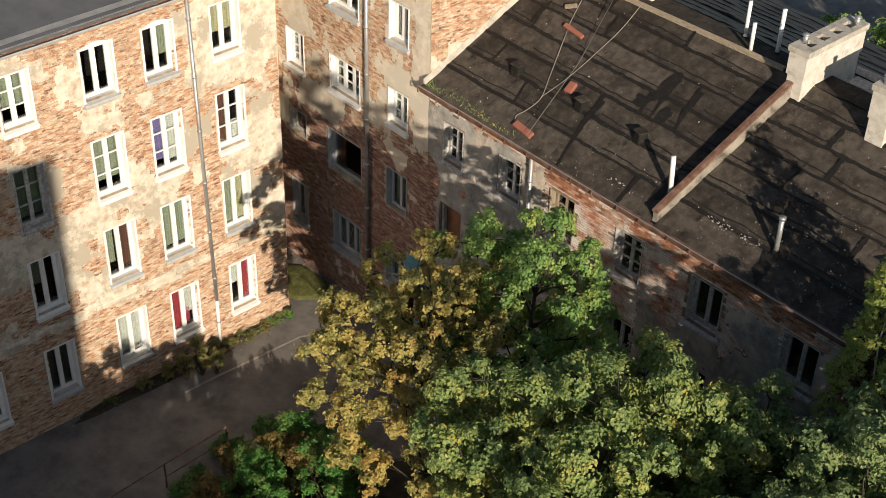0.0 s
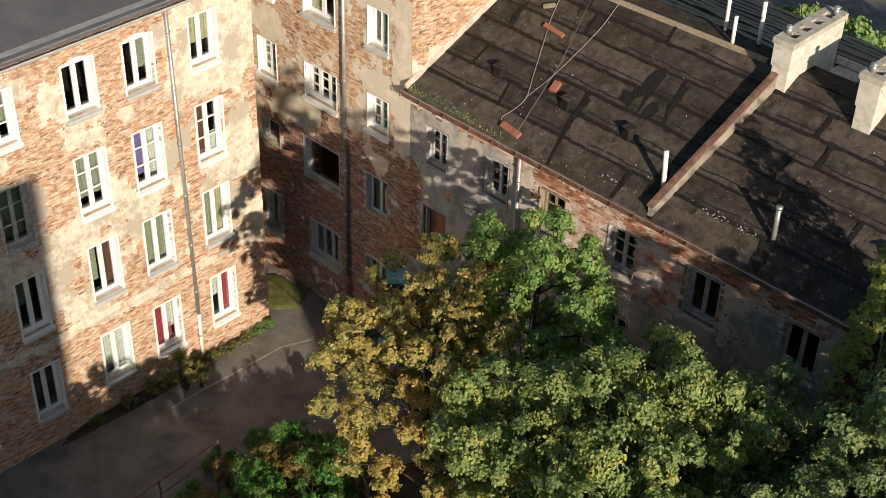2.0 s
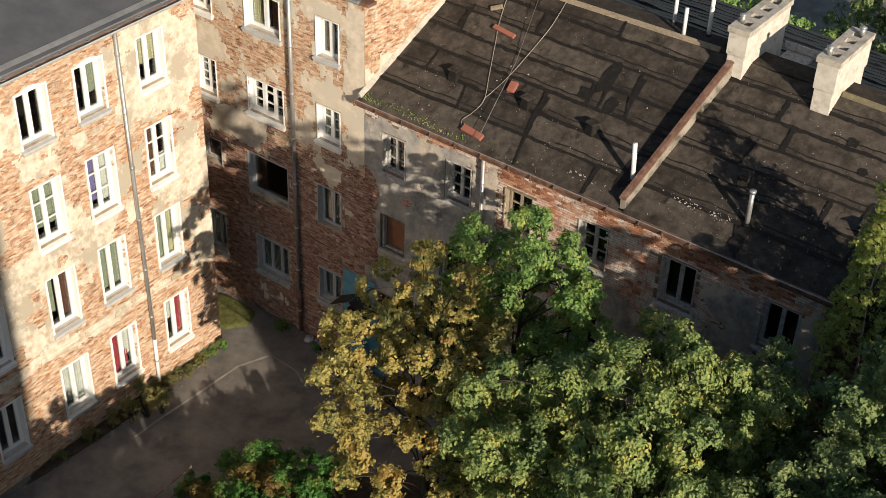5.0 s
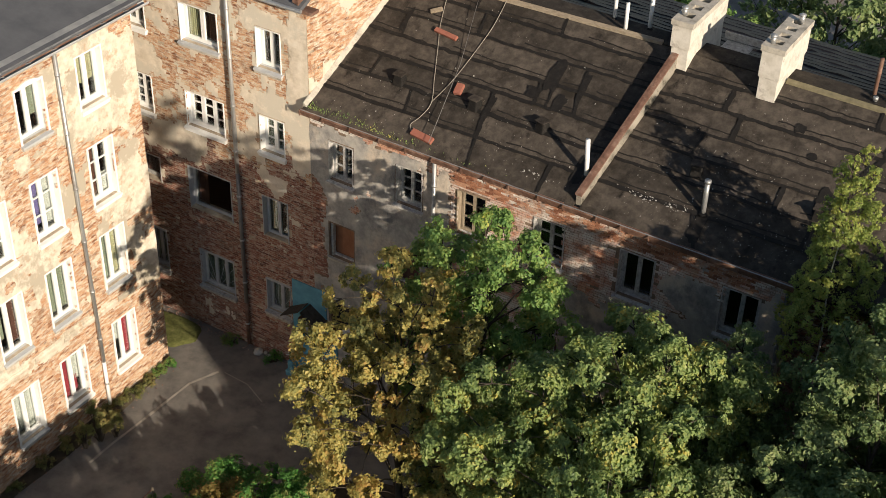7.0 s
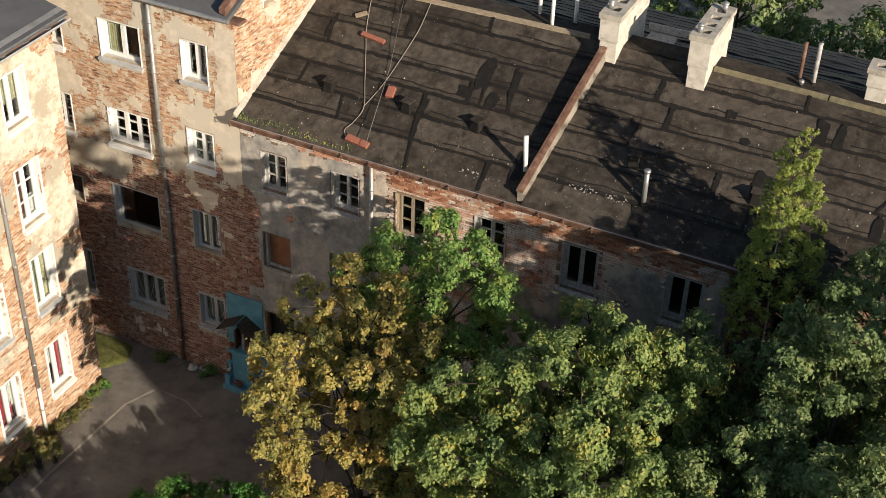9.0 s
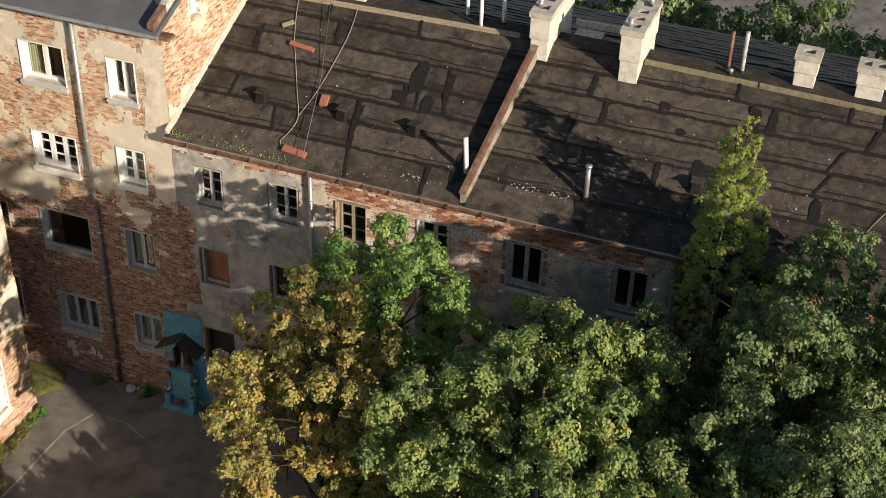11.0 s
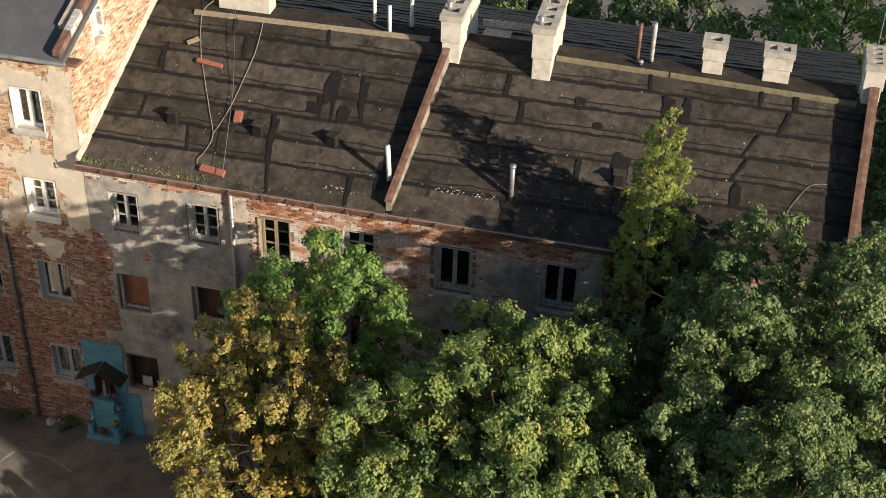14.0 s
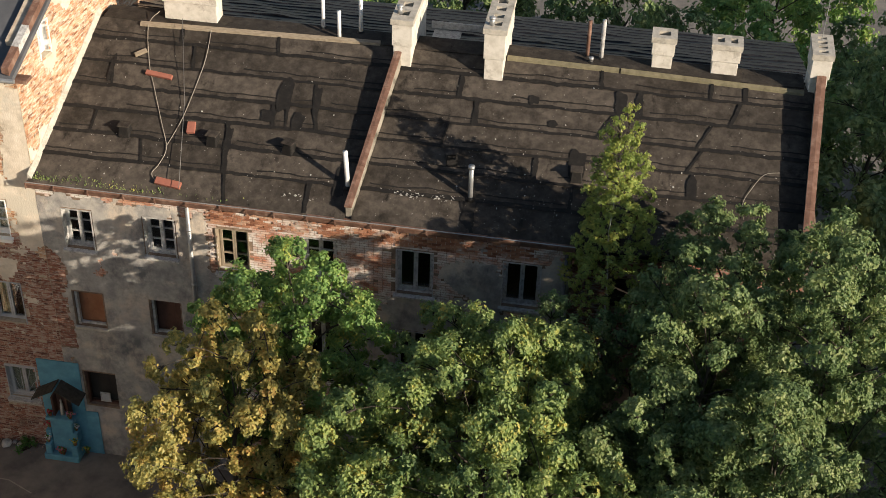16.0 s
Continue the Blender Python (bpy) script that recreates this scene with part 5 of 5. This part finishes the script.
def tree(place, height, spread, low, material, label, seed, clumps=40, count=14000, leaf=0.17, clump=0.62, bark=BARK, squash=1.0, trunk=0.16, lean=(0, 0), cut=None):
    """A tapered trunk, limbs to every clump, and a crown of clumps of leaves with gaps between them."""
    r = random.Random(seed)
    x, y = place
    ob = thing("tree", (x, y, 0.0), label, "tree", "trees in the yard" if y < 5 else "trees behind the building")
    cz, rz = (height + low) / 2, (height - low) / 2
    cs, rad = [], []
    tries = 0
    while len(cs) < clumps and tries < 9000:
        tries += 1
        a, e = r.uniform(0, math.tau), r.uniform(-0.75, 1.0)
        f = r.uniform(0.45, 1.0) ** 0.6
        ce = math.sqrt(max(0, 1 - e * e)) if bark is BARK else 0.62 * (1.06 - e) ** 0.6
        k = clump * r.uniform(0.65, 1.25)
        wob = 1 + 0.22 * math.sin(3 * a + seed) + 0.12 * math.sin(5 * a + 2 * e + seed * 2)
        c = Vector((lean[0] * (e + 1) * 0.5 + (spread - k * 0.5) * ce * f * wob * math.cos(a), lean[1] * (e + 1) * 0.5 + (spread - k * 0.5) * ce * f * wob * math.sin(a) * squash, cz + (rz - k * 0.6) * e * f))
        if cut and cut(c.x * SUN.y * -1 + c.y * SUN.x, c.z):
            continue
        if all(((c.x - o.x) ** 2 + (c.y - o.y) ** 2 + 0.75 * (c.z - o.z) ** 2) ** 0.5 > 0.95 * (k + q) for o, q in zip(cs, rad)):
            cs.append(c)
            rad.append(k)
    bm = bmesh.new()
    top = Vector((lean[0] * 0.6, lean[1] * 0.6, low + (height - low) * 0.7))
    n = 7
    stem = [Vector((top.x * (i / n) ** 1.5 + 0.12 * math.sin(i * 1.7 + seed) * i / n, top.y * (i / n) ** 1.5 + 0.12 * math.cos(i * 1.3 + seed) * i / n, -0.1 + (top.z + 0.1) * i / n)) for i in range(n + 1)]
    tube(bm, stem, [trunk * (1 - 0.8 * i / n) * (1.35 if i == 0 else 1) for i in range(n + 1)], 9)
    part("trunk", bm, bark, ob, "", True)
    bm = bmesh.new()
    for a_i, (c, k) in enumerate(zip(cs, rad)):
        out = Vector((c.x - top.x * 0.5, c.y - top.y * 0.5)).length
        nearer = [o for o in cs if Vector((o.x - top.x * 0.5, o.y - top.y * 0.5)).length < out * 0.75 and o.z < c.z + 0.2 and (o - c).length < 2.2]
        if nearer:
            s, b0 = min(nearer, key=lambda o: (o - c).length), trunk * 0.13
        else:
            f_ = min(0.97, max(0.25, (c.z - 0.7 * out) / top.z)) * n
            s, b0 = stem[int(f_)].lerp(stem[int(f_) + 1], f_ - int(f_)), trunk * 0.22
        m = s.lerp(c, 0.5) + Vector((0, 0, 0.09 * (c - s).length))
        tube(bm, [s, m, c + (c - m) * 0.25], [b0, b0 * 0.55, 0.01], 5, False)
        for _ in range(3):
            q = c + Vector((r.uniform(-1, 1), r.uniform(-1, 1), r.uniform(-0.4, 0.9))) * k * 0.8
            tube(bm, [m.lerp(c, 0.6), q], [0.02, 0.006], 4, False)
    part("branch_frame", bm, BARK, ob, "", True)
    leaves("crown", cs, rad, count, leaf, material, ob, seed)
    return ob


tree((12.2, -6.75), 11.9, 2.6, 3.7, LEAF_GOLD, "maple turning golden yellow in the yard", 21, 122, 76000, 0.095, 0.34, cut=lambda n, z: n < -2.0 and 5.8 < z < 7.6)
tree((13.3, -7.9), 4.2, 1.5, 1.2, LEAF_YELLOWING, "low maple with yellowing olive leaves below the golden crown", 38, 28, 18000, 0.095, 0.38, trunk=0.08)
tree((12.95, -4.0), 12.1, 2.5, 4.6, LEAF_GREEN, "bright green maple close to the facade", 22, 60, 56000, 0.10, 0.43)
tree((18.1, -7.1), 11.7, 3.4, 6.0, LEAF_OLIVE, "broad maple with olive-green yellowing leaves", 23, 92, 104000, 0.10, 0.56)
tree((17.4, -3.9), 11.0, 1.6, 4.5, LEAF_OLIVE, "smaller maple with yellow-green leaves", 24, 34, 32000, 0.10, 0.42)
tree((13.6, -5.6), 7.0, 1.8, 2.4, LEAF_OLIVE, "low olive-green maple under the golden one", 25, 50, 42000, 0.09, 0.44)
tree((23.0, -4.7), 13.6, 2.2, 4.0, LEAF_ASH, "tall dull-green ash with hanging leaf bunches", 26, 60, 56000, 0.10, 0.46)
tree((23.4, -2.2), 13.5, 2.2, 5.5, LEAF_ASH, "ash leaning over the roof edge", 33, 56, 40000, 0.10, 0.42)
tree((25.8, -3.9), 14.5, 2.3, 4.5, LEAF_ASH, "tall ash beside the end of the roof", 27, 70, 60000, 0.10, 0.46)
tree((24.4, -7.6), 12.5, 2.5, 3.6, LEAF_ASH, "ash with dense grey-green crown", 28, 80, 72000, 0.10, 0.50)
tree((19.2, -3.1), 10.5, 1.7, 3.0, LEAF_ASH, "shaded young tree against the facade", 29, 42, 36000, 0.09, 0.42)
tree((21.3, -8.6), 8.4, 2.2, 2.0, LEAF_OLIVE, "dark green tree in the middle of the yard", 30, 46, 44000, 0.095, 0.49)
tree((22.1, -6.9), 12.0, 1.7, 4.0, LEAF_ASH, "ash in front of the taller ones", 35, 42, 40000, 0.10, 0.47)
tree((21.7, -2.6), 10.8, 1.8, 4.0, LEAF_ASH, "young ash under the tall ones", 36, 46, 32000, 0.095, 0.43)
tree((15.4, -5.0), 7.8, 2.0, 2.5, LEAF_GREEN, "shaded young maple between larger trees", 31, 46, 40000, 0.09, 0.45)
tree((20.45, -0.62), 14.9, 1.3, 8.4, LEAF_BIRCH, "slender young birch with yellow-green leaves", 32, 120, 34000, 0.06, 0.21, BIRCHBARK, trunk=0.06)
# out of view, added only to throw dapples on the tall brick facade
tree((33.6, -17.9), 21.9, 2.1, 17.4, LEAF_ASH, "unseen tall thin tree added to dapple the brick facade with shade", 37, 95, 7000, 0.15, 0.15, trunk=0.14)
# unseen trees added to keep the foot of the tenement in shade
for i, (x, y, h) in enumerate(((16.0, -15.2, 8.0), (14.0, -16.3, 7.4), (18.0, -17.9, 8.6), (15.0, -18.6, 8.0))):
    tree((x, y), h, 2.0, 1.5, LEAF_OLIVE, "low olive-green tree, unseen, added to shade the tenement foot", 50 + i, 34, 10000, 0.17, 0.5)


# ---- shrubs and weeds ----
def shrub(place, height, spread, material, label, seed, count=5000, leaf=0.09, category="shrub", group="shrubs by the fence"):
    r = random.Random(seed)
    ob = thing("shrub", (*place, 0.02), label, category, group)
    cs, rad = [], []
    for _ in range(16):
        a, q = r.uniform(0, math.tau), r.uniform(0, 1) ** 0.5
        k = r.uniform(0.2, 0.42) * min(1.0, spread)
        cs.append(Vector((spread * 0.8 * q * math.cos(a), spread * 0.8 * q * math.sin(a), max(k * 0.6, height * r.uniform(0.25, 0.9) * (1 - 0.4 * q * q)))))
        rad.append(k)
    bm = bmesh.new()
    for c in cs:
        tube(bm, [Vector((c.x * 0.15, c.y * 0.15, -0.05)), Vector((c.x * 0.6, c.y * 0.6, c.z * 0.55)), c], [0.022, 0.014, 0.005], 5, False)
    part("stem", bm, BARK, ob)
    leaves("foliage", cs, rad, count, leaf, material, ob, seed, droop=0.2, inner=0.6)


for k, (x, y, h, sp, m, lab) in enumerate((
        (5.3, -5.9, 0.85, 1.0, LEAF_BUSH, "bright green low shrub beside the asphalt"), (6.4, -6.9, 0.93, 1.1, LEAF_DRY, "half-dry shrub with rusty leaves"),
        (6.9, -5.5, 1.0, 1.15, LEAF_BUSH, "fresh green shrub at the yard edge"), (7.9, -6.4, 1.4, 1.3, LEAF_BUSH, "dense green shrub below the maple"),
        (5.6, -7.9, 0.74, 0.8, LEAF_DRY, "dry brown shrub by the broken fence"), (7.2, -8.2, 1.35, 1.3, LEAF_BUSH, "green elder shrub by the fence"),
        (4.3, -7.5, 0.43, 0.5, LEAF_BUSH, "small green shrub under the rail"), (9.2, -7.6, 1.24, 1.3, LEAF_BUSH, "dark green shrub under the trees"),
        (8.6, -9.6, 1.24, 1.4, LEAF_BUSH, "shaded green shrub under the trees"), (10.2, -9.6, 1.36, 1.4, LEAF_BUSH, "wide shaded shrub under the trees"),
        (6.3, -9.6, 0.74, 1.0, LEAF_DRY, "dull brown-green shrub behind the rail"), (5.2, -9.2, 0.37, 0.8, LEAF_BUSH, "low weeds behind the rail"))):
    shrub((x + 0.1, y - 0.25), h * 2.0, sp * 1.08, m, lab, 100 + k, int(6400 * sp * max(1, h)), 0.08)
for k, (x, y, h, sp) in enumerate(((0.85, -6.3, 1.9, 0.42), (0.7, -6.8, 1.4, 0.36), (1.1, -5.9, 1.1, 0.34), (0.45, -7.3, 0.9, 0.3), (0.4, -5.4, 0.55, 0.36), (0.3, -4.8, 0.35, 0.34), (0.3, -4.2, 0.32, 0.4),
                                  (0.25, -3.5, 0.22, 0.36), (0.3, -2.9, 0.3, 0.3), (0.35, -2.4, 0.42, 0.26), (0.3, -8.1, 0.5, 0.3), (0.25, -9.3, 0.3, 0.3))):
    shrub((x, y), h, sp, LEAF_WEED if y < -3 else LEAF_BUSH, "yellowing tall weeds at the foot of the facade", 130 + k, int(500 + 1500 * h), 0.045, "weeds", "weeds along the facade")
shrub((1.2, -0.35), 0.3, 0.35, LEAF_BUSH, "low weeds at the foot of the wall", 140, 700, 0.05, "weeds", "weeds along the facade")
shrub((3.0, -0.3), 0.35, 0.4, LEAF_BUSH, "low dark weeds at the foot of the wall", 141, 800, 0.05, "weeds", "weeds along the facade")

# broken rail fence
fence = thing("rail_fence", (4.3, -7.7, 0), "broken weathered rail fence with leaning post", "fence")
inv = Matrix.Translation(-fence.location)
for p, q, r_, nm, m in (((4.25, -7.62, 0), (4.35, -7.72, 1.12), 0.035, "post", WOOD), ((4.45, -7.8, 0), (4.33, -7.72, 1.05), 0.03, "post", WOOD), ((4.9, -7.5, 0), (4.36, -7.74, 0.62), 0.03, "brace", WOOD),
                        ((4.4, -9.92, 0), (4.4, -9.92, 1.02), 0.03, "post", RUST), ((4.4, -9.92, 0.98), (4.34, -7.74, 1.05), 0.022, "rail", RUST),
                        ((4.4, -9.92, 0.45), (4.36, -7.74, 0.55), 0.022, "rail", RUST), ((4.4, -9.92, 0.98), (4.5, -12.2, 0.9), 0.022, "rail", RUST), ((4.5, -12.2, 0), (4.5, -12.2, 0.95), 0.03, "post", RUST)):
    bm = tube(bmesh.new(), [p, tuple((a + b) / 2 + 0.01 for a, b in zip(p, q)), q], r_, 7)
    bm.transform(inv)
    part(nm, bm, m, fence)

# ---- blue shrine ----
shrine = thing("shrine", (4.35, -0.3, 0), "blue-painted wayside shrine with small gabled roof against the wall", "shrine")
bm = boxes(((-0.62, 0.24, 0.0), (0.72, 0.27, 3.66)), ((0.72, 0.242, 0.0), (1.12, 0.268, 1.75)))
part("painted_wall_panel", bm, BLUE, shrine, "sky-blue painted wall panel")
part("plinth", boxes(((-0.62, -0.32, 0.0), (0.50, 0.26, 0.22)), bevel=0.02), BLUE, shrine)
part("pedestal", boxes(((-0.34, -0.10, 0.22), (0.36, 0.26, 1.55)), bevel=0.025), BLUE, shrine)
for x in (-0.55, 0.30):
    part("side_pillar", boxes(((x, -0.28, 0.22), (x + 0.2, -0.05, 0.62)), ((x + 0.01, -0.10, 0.62), (x + 0.19, 0.2, 1.05)), bevel=0.02), BLUE, shrine)
part("altar_slab", boxes(((-0.44, -0.18, 1.55), (0.46, 0.26, 1.66)), bevel=0.02), BLUE, shrine)
part("niche", boxes(((-0.22, -0.05, 1.66), (-0.15, 0.24, 2.42)), ((0.23, -0.05, 1.66), (0.30, 0.24, 2.42)), ((-0.15, 0.20, 1.66), (0.23, 0.25, 2.42)), bevel=0.008), DARKWOOD, shrine)
for sx in (-1, 1):
    for k in range(5):
        a, b = 0.04 + k * 0.145, 0.04 + (k + 1) * 0.145 - 0.006
        bm = bmesh.new()
        v = [bm.verts.new((0.05 + sx * t, y, 2.95 - 0.62 * t + up)) for t in (a, b) for y in (-0.32, 0.26) for up in (-0.02, 0.02)]
        for f in ((0, 1, 3, 2), (4, 6, 7, 5), (0, 4, 5, 1), (2, 3, 7, 6), (0, 2, 6, 4), (1, 5, 7, 3)):
            bm.faces.new([v[i] for i in f])
        bmesh.ops.recalc_face_normals(bm, faces=bm.faces[:])
        part("roof_board", bm, BARK, shrine, "brown roof board")
bm = tube(bmesh.new(), [(0.04, 0.08, 1.66), (0.04, 0.08, 1.9), (0.04, 0.08, 2.08), (0.04, 0.08, 2.14), (0.04, 0.08, 2.22), (0.04, 0.08, 2.28)], [0.07, 0.06, 0.045, 0.02, 0.035, 0.01], 10)
tagged(part("figurine", bm, STONE, None, "", True), "small pale plaster figurine in the shrine niche", "statue").location = shrine.location
FLOWER = {"red": plain("red_petals", (0.42, 0.05, 0.06)), "yellow": plain("yellow_petals", (0.62, 0.46, 0.06)), "white": plain("white_petals", (0.70, 0.66, 0.62)), "pink": plain("pink_petals", (0.55, 0.22, 0.26))}
fr = random.Random(8)
for x, y, z, k in ((-0.46, -0.17, 0.64, "white"), (0.40, -0.17, 0.64, "yellow"), (-0.45, 0.05, 1.07, "red"), (0.41, 0.06, 1.07, "white"), (0.0, -0.22, 0.24, "red"), (-0.3, -0.08, 1.68, "red"), (0.34, -0.08, 1.68, "pink"), (-0.1, -0.2, 0.24, "pink"), (0.62, 0.15, 0.05, "yellow")):
    ob = thing("flower_pot", (4.35 + x, -0.3 + y, z), f"flower pot with {k} flowers at the shrine", "flowers", "flower pots at the shrine")
    part("pot", tube(bmesh.new(), [(0, 0, 0), (0, 0, 0.12)], [0.045, 0.065], 10), BOARD, ob, "", True)
    bm = bmesh.new()
    for _ in range(16):
        c = Vector((fr.gauss(0, 0.065), fr.gauss(0, 0.055), 0.16 + abs(fr.gauss(0, 0.05))))
        bmesh.ops.create_icosphere(bm, subdivisions=1, radius=fr.uniform(0.018, 0.034), matrix=Matrix.Translation(c))
    part("blossom", bm, FLOWER[k], ob)
    leaves("greenery", [Vector((0, 0, 0.14))], [0.09], 60, 0.05, LEAF_BUSH, ob, 5)


# ---- stones and rubble in the yard ----
def stone(x, y, s, label, material=STONE, seed=0):
    bm = bmesh.new()
    bmesh.ops.create_icosphere(bm, subdivisions=2, radius=s)
    for v in bm.verts:
        v.co *= 1 + 0.3 * noise.noise(v.co * 4 / s * 0.3 + Vector((seed, 0, 0)))
        v.co.z *= 0.7
    ob = part("stone", bm, material)
    ob.location = (x, y, s * 0.55)
    tagged(ob, label, "stone", "stones in the yard")


stone(2.32, -0.02 - 0.25, 0.17, "pale stone block by the drainpipe", seed=1)
stone(2.72, -0.2, 0.09, "small pale stone by the wall", seed=2)
stone(2.52, -0.12, 0.07, "small grey stone by the wall", seed=3)
V, F = [], []
for i in range(420):
    x, y = (rs.uniform(-2.6, 4.0), -abs(rs.normal()) * 0.22 - 0.05) if i % 2 else (0.1 + abs(rs.normal()) * 0.28, rs.uniform(-12, -2.2))
    s_ = rs.uniform(0.008, 0.03)
    c = np.array((x, y, s_ * 0.4 + 0.02))
    o = len(V)
    for d in ((1, 0, 0), (-1, 0, 0), (0, 1, 0), (0, -1, 0), (0, 0, 1), (0, 0, -1)):
        V.append(c + np.array(d) * s_ * rs.uniform(0.6, 1.3))
    F += [(o + a_, o + b_, o + c_) for a_, b_, c_ in ((0, 2, 4), (2, 1, 4), (1, 3, 4), (3, 0, 4), (2, 0, 5), (1, 2, 5), (3, 1, 5), (0, 3, 5))]
tagged(from_arrays("rubble", V, F, BRICK_B), "broken brick and plaster rubble along the walls", "rubble", kind="stuff")
# repaired strips in the asphalt
def strip(points, width, label):
    bm = bmesh.new()
    P = [Vector((*p, 0.0)) for p in points]
    rows_ = []
    for a_, b_ in zip(P, P[1:]):
        n = max(3, int((b_ - a_).length / 0.2))
        for i in range(n + 1):
            c = a_.lerp(b_, i / n)
            side = (b_ - a_).normalized().cross(Vector((0, 0, 1)))
            wv = width * (0.7 + 0.6 * abs(noise.noise(c * 2.3)))
            rows_.append([bm.verts.new((*(c + side * q * wv).xy, 0.012 + 0.03 * noise.noise(Vector((c.x * 0.3, c.y * 0.3, 1))))) for q in (-0.5, 0.5)])
    for p, q in zip(rows_, rows_[1:]):
        bm.faces.new((p[0], q[0], q[1], p[1]))
    tagged(part("yard_strip", bm, DUSTY), label, "ground", kind="structure")


strip([(1.25, -7.2), (1.24, -6.25), (1.32, -4.69), (1.39, -2.73), (1.8, -1.73)], 0.11, "pale dusty joint across the asphalt")
strip([(2.0, -1.65), (3.0, -1.7), (3.9, -2.1)], 0.05, "pale dusty crack in the asphalt")

# window grilles on the ground floor
for k in ("c1r1", "c2r1", "c0r1"):
    u0, u1, z0, z1 = B_OPEN[k]
    g = thing("window_grille", ((u0 + u1) / 2, -0.03, z0), "thin iron window grille with radiating bars", "grille", "window grilles on the ground floor")
    g_inv = Matrix.Translation(-g.location)
    cx = (u0 + u1) / 2
    for i in range(11):
        a = math.pi * (i + 0.5) / 11
        L_ = min(abs((u1 - u0) / 2 / max(1e-3, abs(math.cos(a)))), (z1 - z0 - 0.1) / max(1e-3, math.sin(a)))
        bm = tube(bmesh.new(), [(cx + 0.08 * math.cos(a), -0.03, z0 + 0.12 + 0.08 * math.sin(a)), (cx + L_ * math.cos(a) * 0.97, -0.03, z0 + 0.1 + L_ * math.sin(a) * 0.97)], 0.008, 5)
        bm.transform(g_inv)
        part("bar", bm, GREYPAINT, g)
    for a_, b_ in (((u0 - 0.03, -0.04, z0 + 0.03), (u1 + 0.03, -0.02, z0 + 0.055)), ((u0 - 0.03, -0.04, z1 - 0.05), (u1 + 0.03, -0.02, z1 - 0.025))):
        bm = boxes((a_, b_))
        bm.transform(g_inv)
        part("grille_rail", bm, GREYPAINT, g)

for i, (x, y, h, s) in enumerate(((3, 16, 7.5, 3.2), (9, 18, 8, 3.4), (15, 16.5, 7.6, 3.0), (20, 20, 9, 3.4), (25, 17, 8.2, 3.2), (29, 13.5, 9.5, 3.2), (29.2, 7.5, 8.5, 2.6), (29.5, 2.0, 9.0, 2.6), (13, 24, 8.5, 3.4), (31, 20, 8.5, 3.0), (26, 24, 9, 3.4))):
    tree((x, y), h, s, 1.5, (LEAF_ASH, LEAF_GREEN, LEAF_ASH)[i % 3], "leafy broad tree behind the low building", 60 + i, 34, 10000, 0.22, 0.8)

# neighbouring block out of view, which shades part of the tenement
ob = thing("far_block", (40.1, -31.1, 0), "plain neighbouring apartment block with flat roof", "building")
ob.rotation_euler = (0, 0, math.atan2(SUN.y, SUN.x))
part("wall", boxes(((0, -32, 0), (12, 0, 24.6))), PLASTER_C, ob)
part("roof", boxes(((-0.3, -32.3, 24.6), (12.3, 0.0, 24.8))), ROOFGREY, ob)

# block beyond the yard, whose long shadow lies over the foot of the trees
ob = thing("far_block", (45.6, -25.0, 0), "plain neighbouring apartment block with flat roof", "building")
ob.rotation_euler = (0, 0, math.atan2(SUN.y, SUN.x))
part("wall", boxes(((0, 0, 0), (12, 18.6, 18.4))), PLASTER_C, ob)
part("roof", boxes(((-0.1, 0.0, 18.4), (12.1, 18.6, 18.6))), ROOFGREY, ob)
# taller block, unseen, added to darken the trees behind the low building
ob = thing("far_block", (54.35, -8.55, 0), "unseen taller block added to shade the trees behind the building", "building")
ob.rotation_euler = (0, 0, math.atan2(SUN.y, SUN.x))
part("wall", boxes(((0, 0, 0), (12, 16, 22.5))), PLASTER_C, ob)
part("roof", boxes(((-0.1, -0.1, 22.5), (12.1, 16.1, 22.7))), ROOFGREY, ob)

# ---- single bricks that stand clear of the derelict facade below the eaves ----
one = bpy.data.meshes.new("brick")
bm = boxes(((-0.119, 0.0, -0.033), (0.119, 0.03, 0.033)), bevel=0.006)
bm.to_mesh(one)
bm.free()
one.materials.append(BRICK_ONE)
br = random.Random(4)
made = 0
for row in range(9):
    z = 9.47 + row * 0.078
    x = 9.6 + (0.125 if row % 2 else 0)
    while x < 18.6 and made < 300:
        if not inside(x, z, list(L_OPEN.values()), 0.12) and mask_l(x, z) < 0.1 and br.random() > 0.12:
            ob = new("brick", one)
            ob.parent = wall_l
            ob.location, ob.rotation_euler = (x, -0.028 - br.uniform(0, 0.012), z), (br.uniform(-0.04, 0.04), br.uniform(-0.03, 0.03), br.uniform(-0.03, 0.03))
            made += 1
        x += 0.25
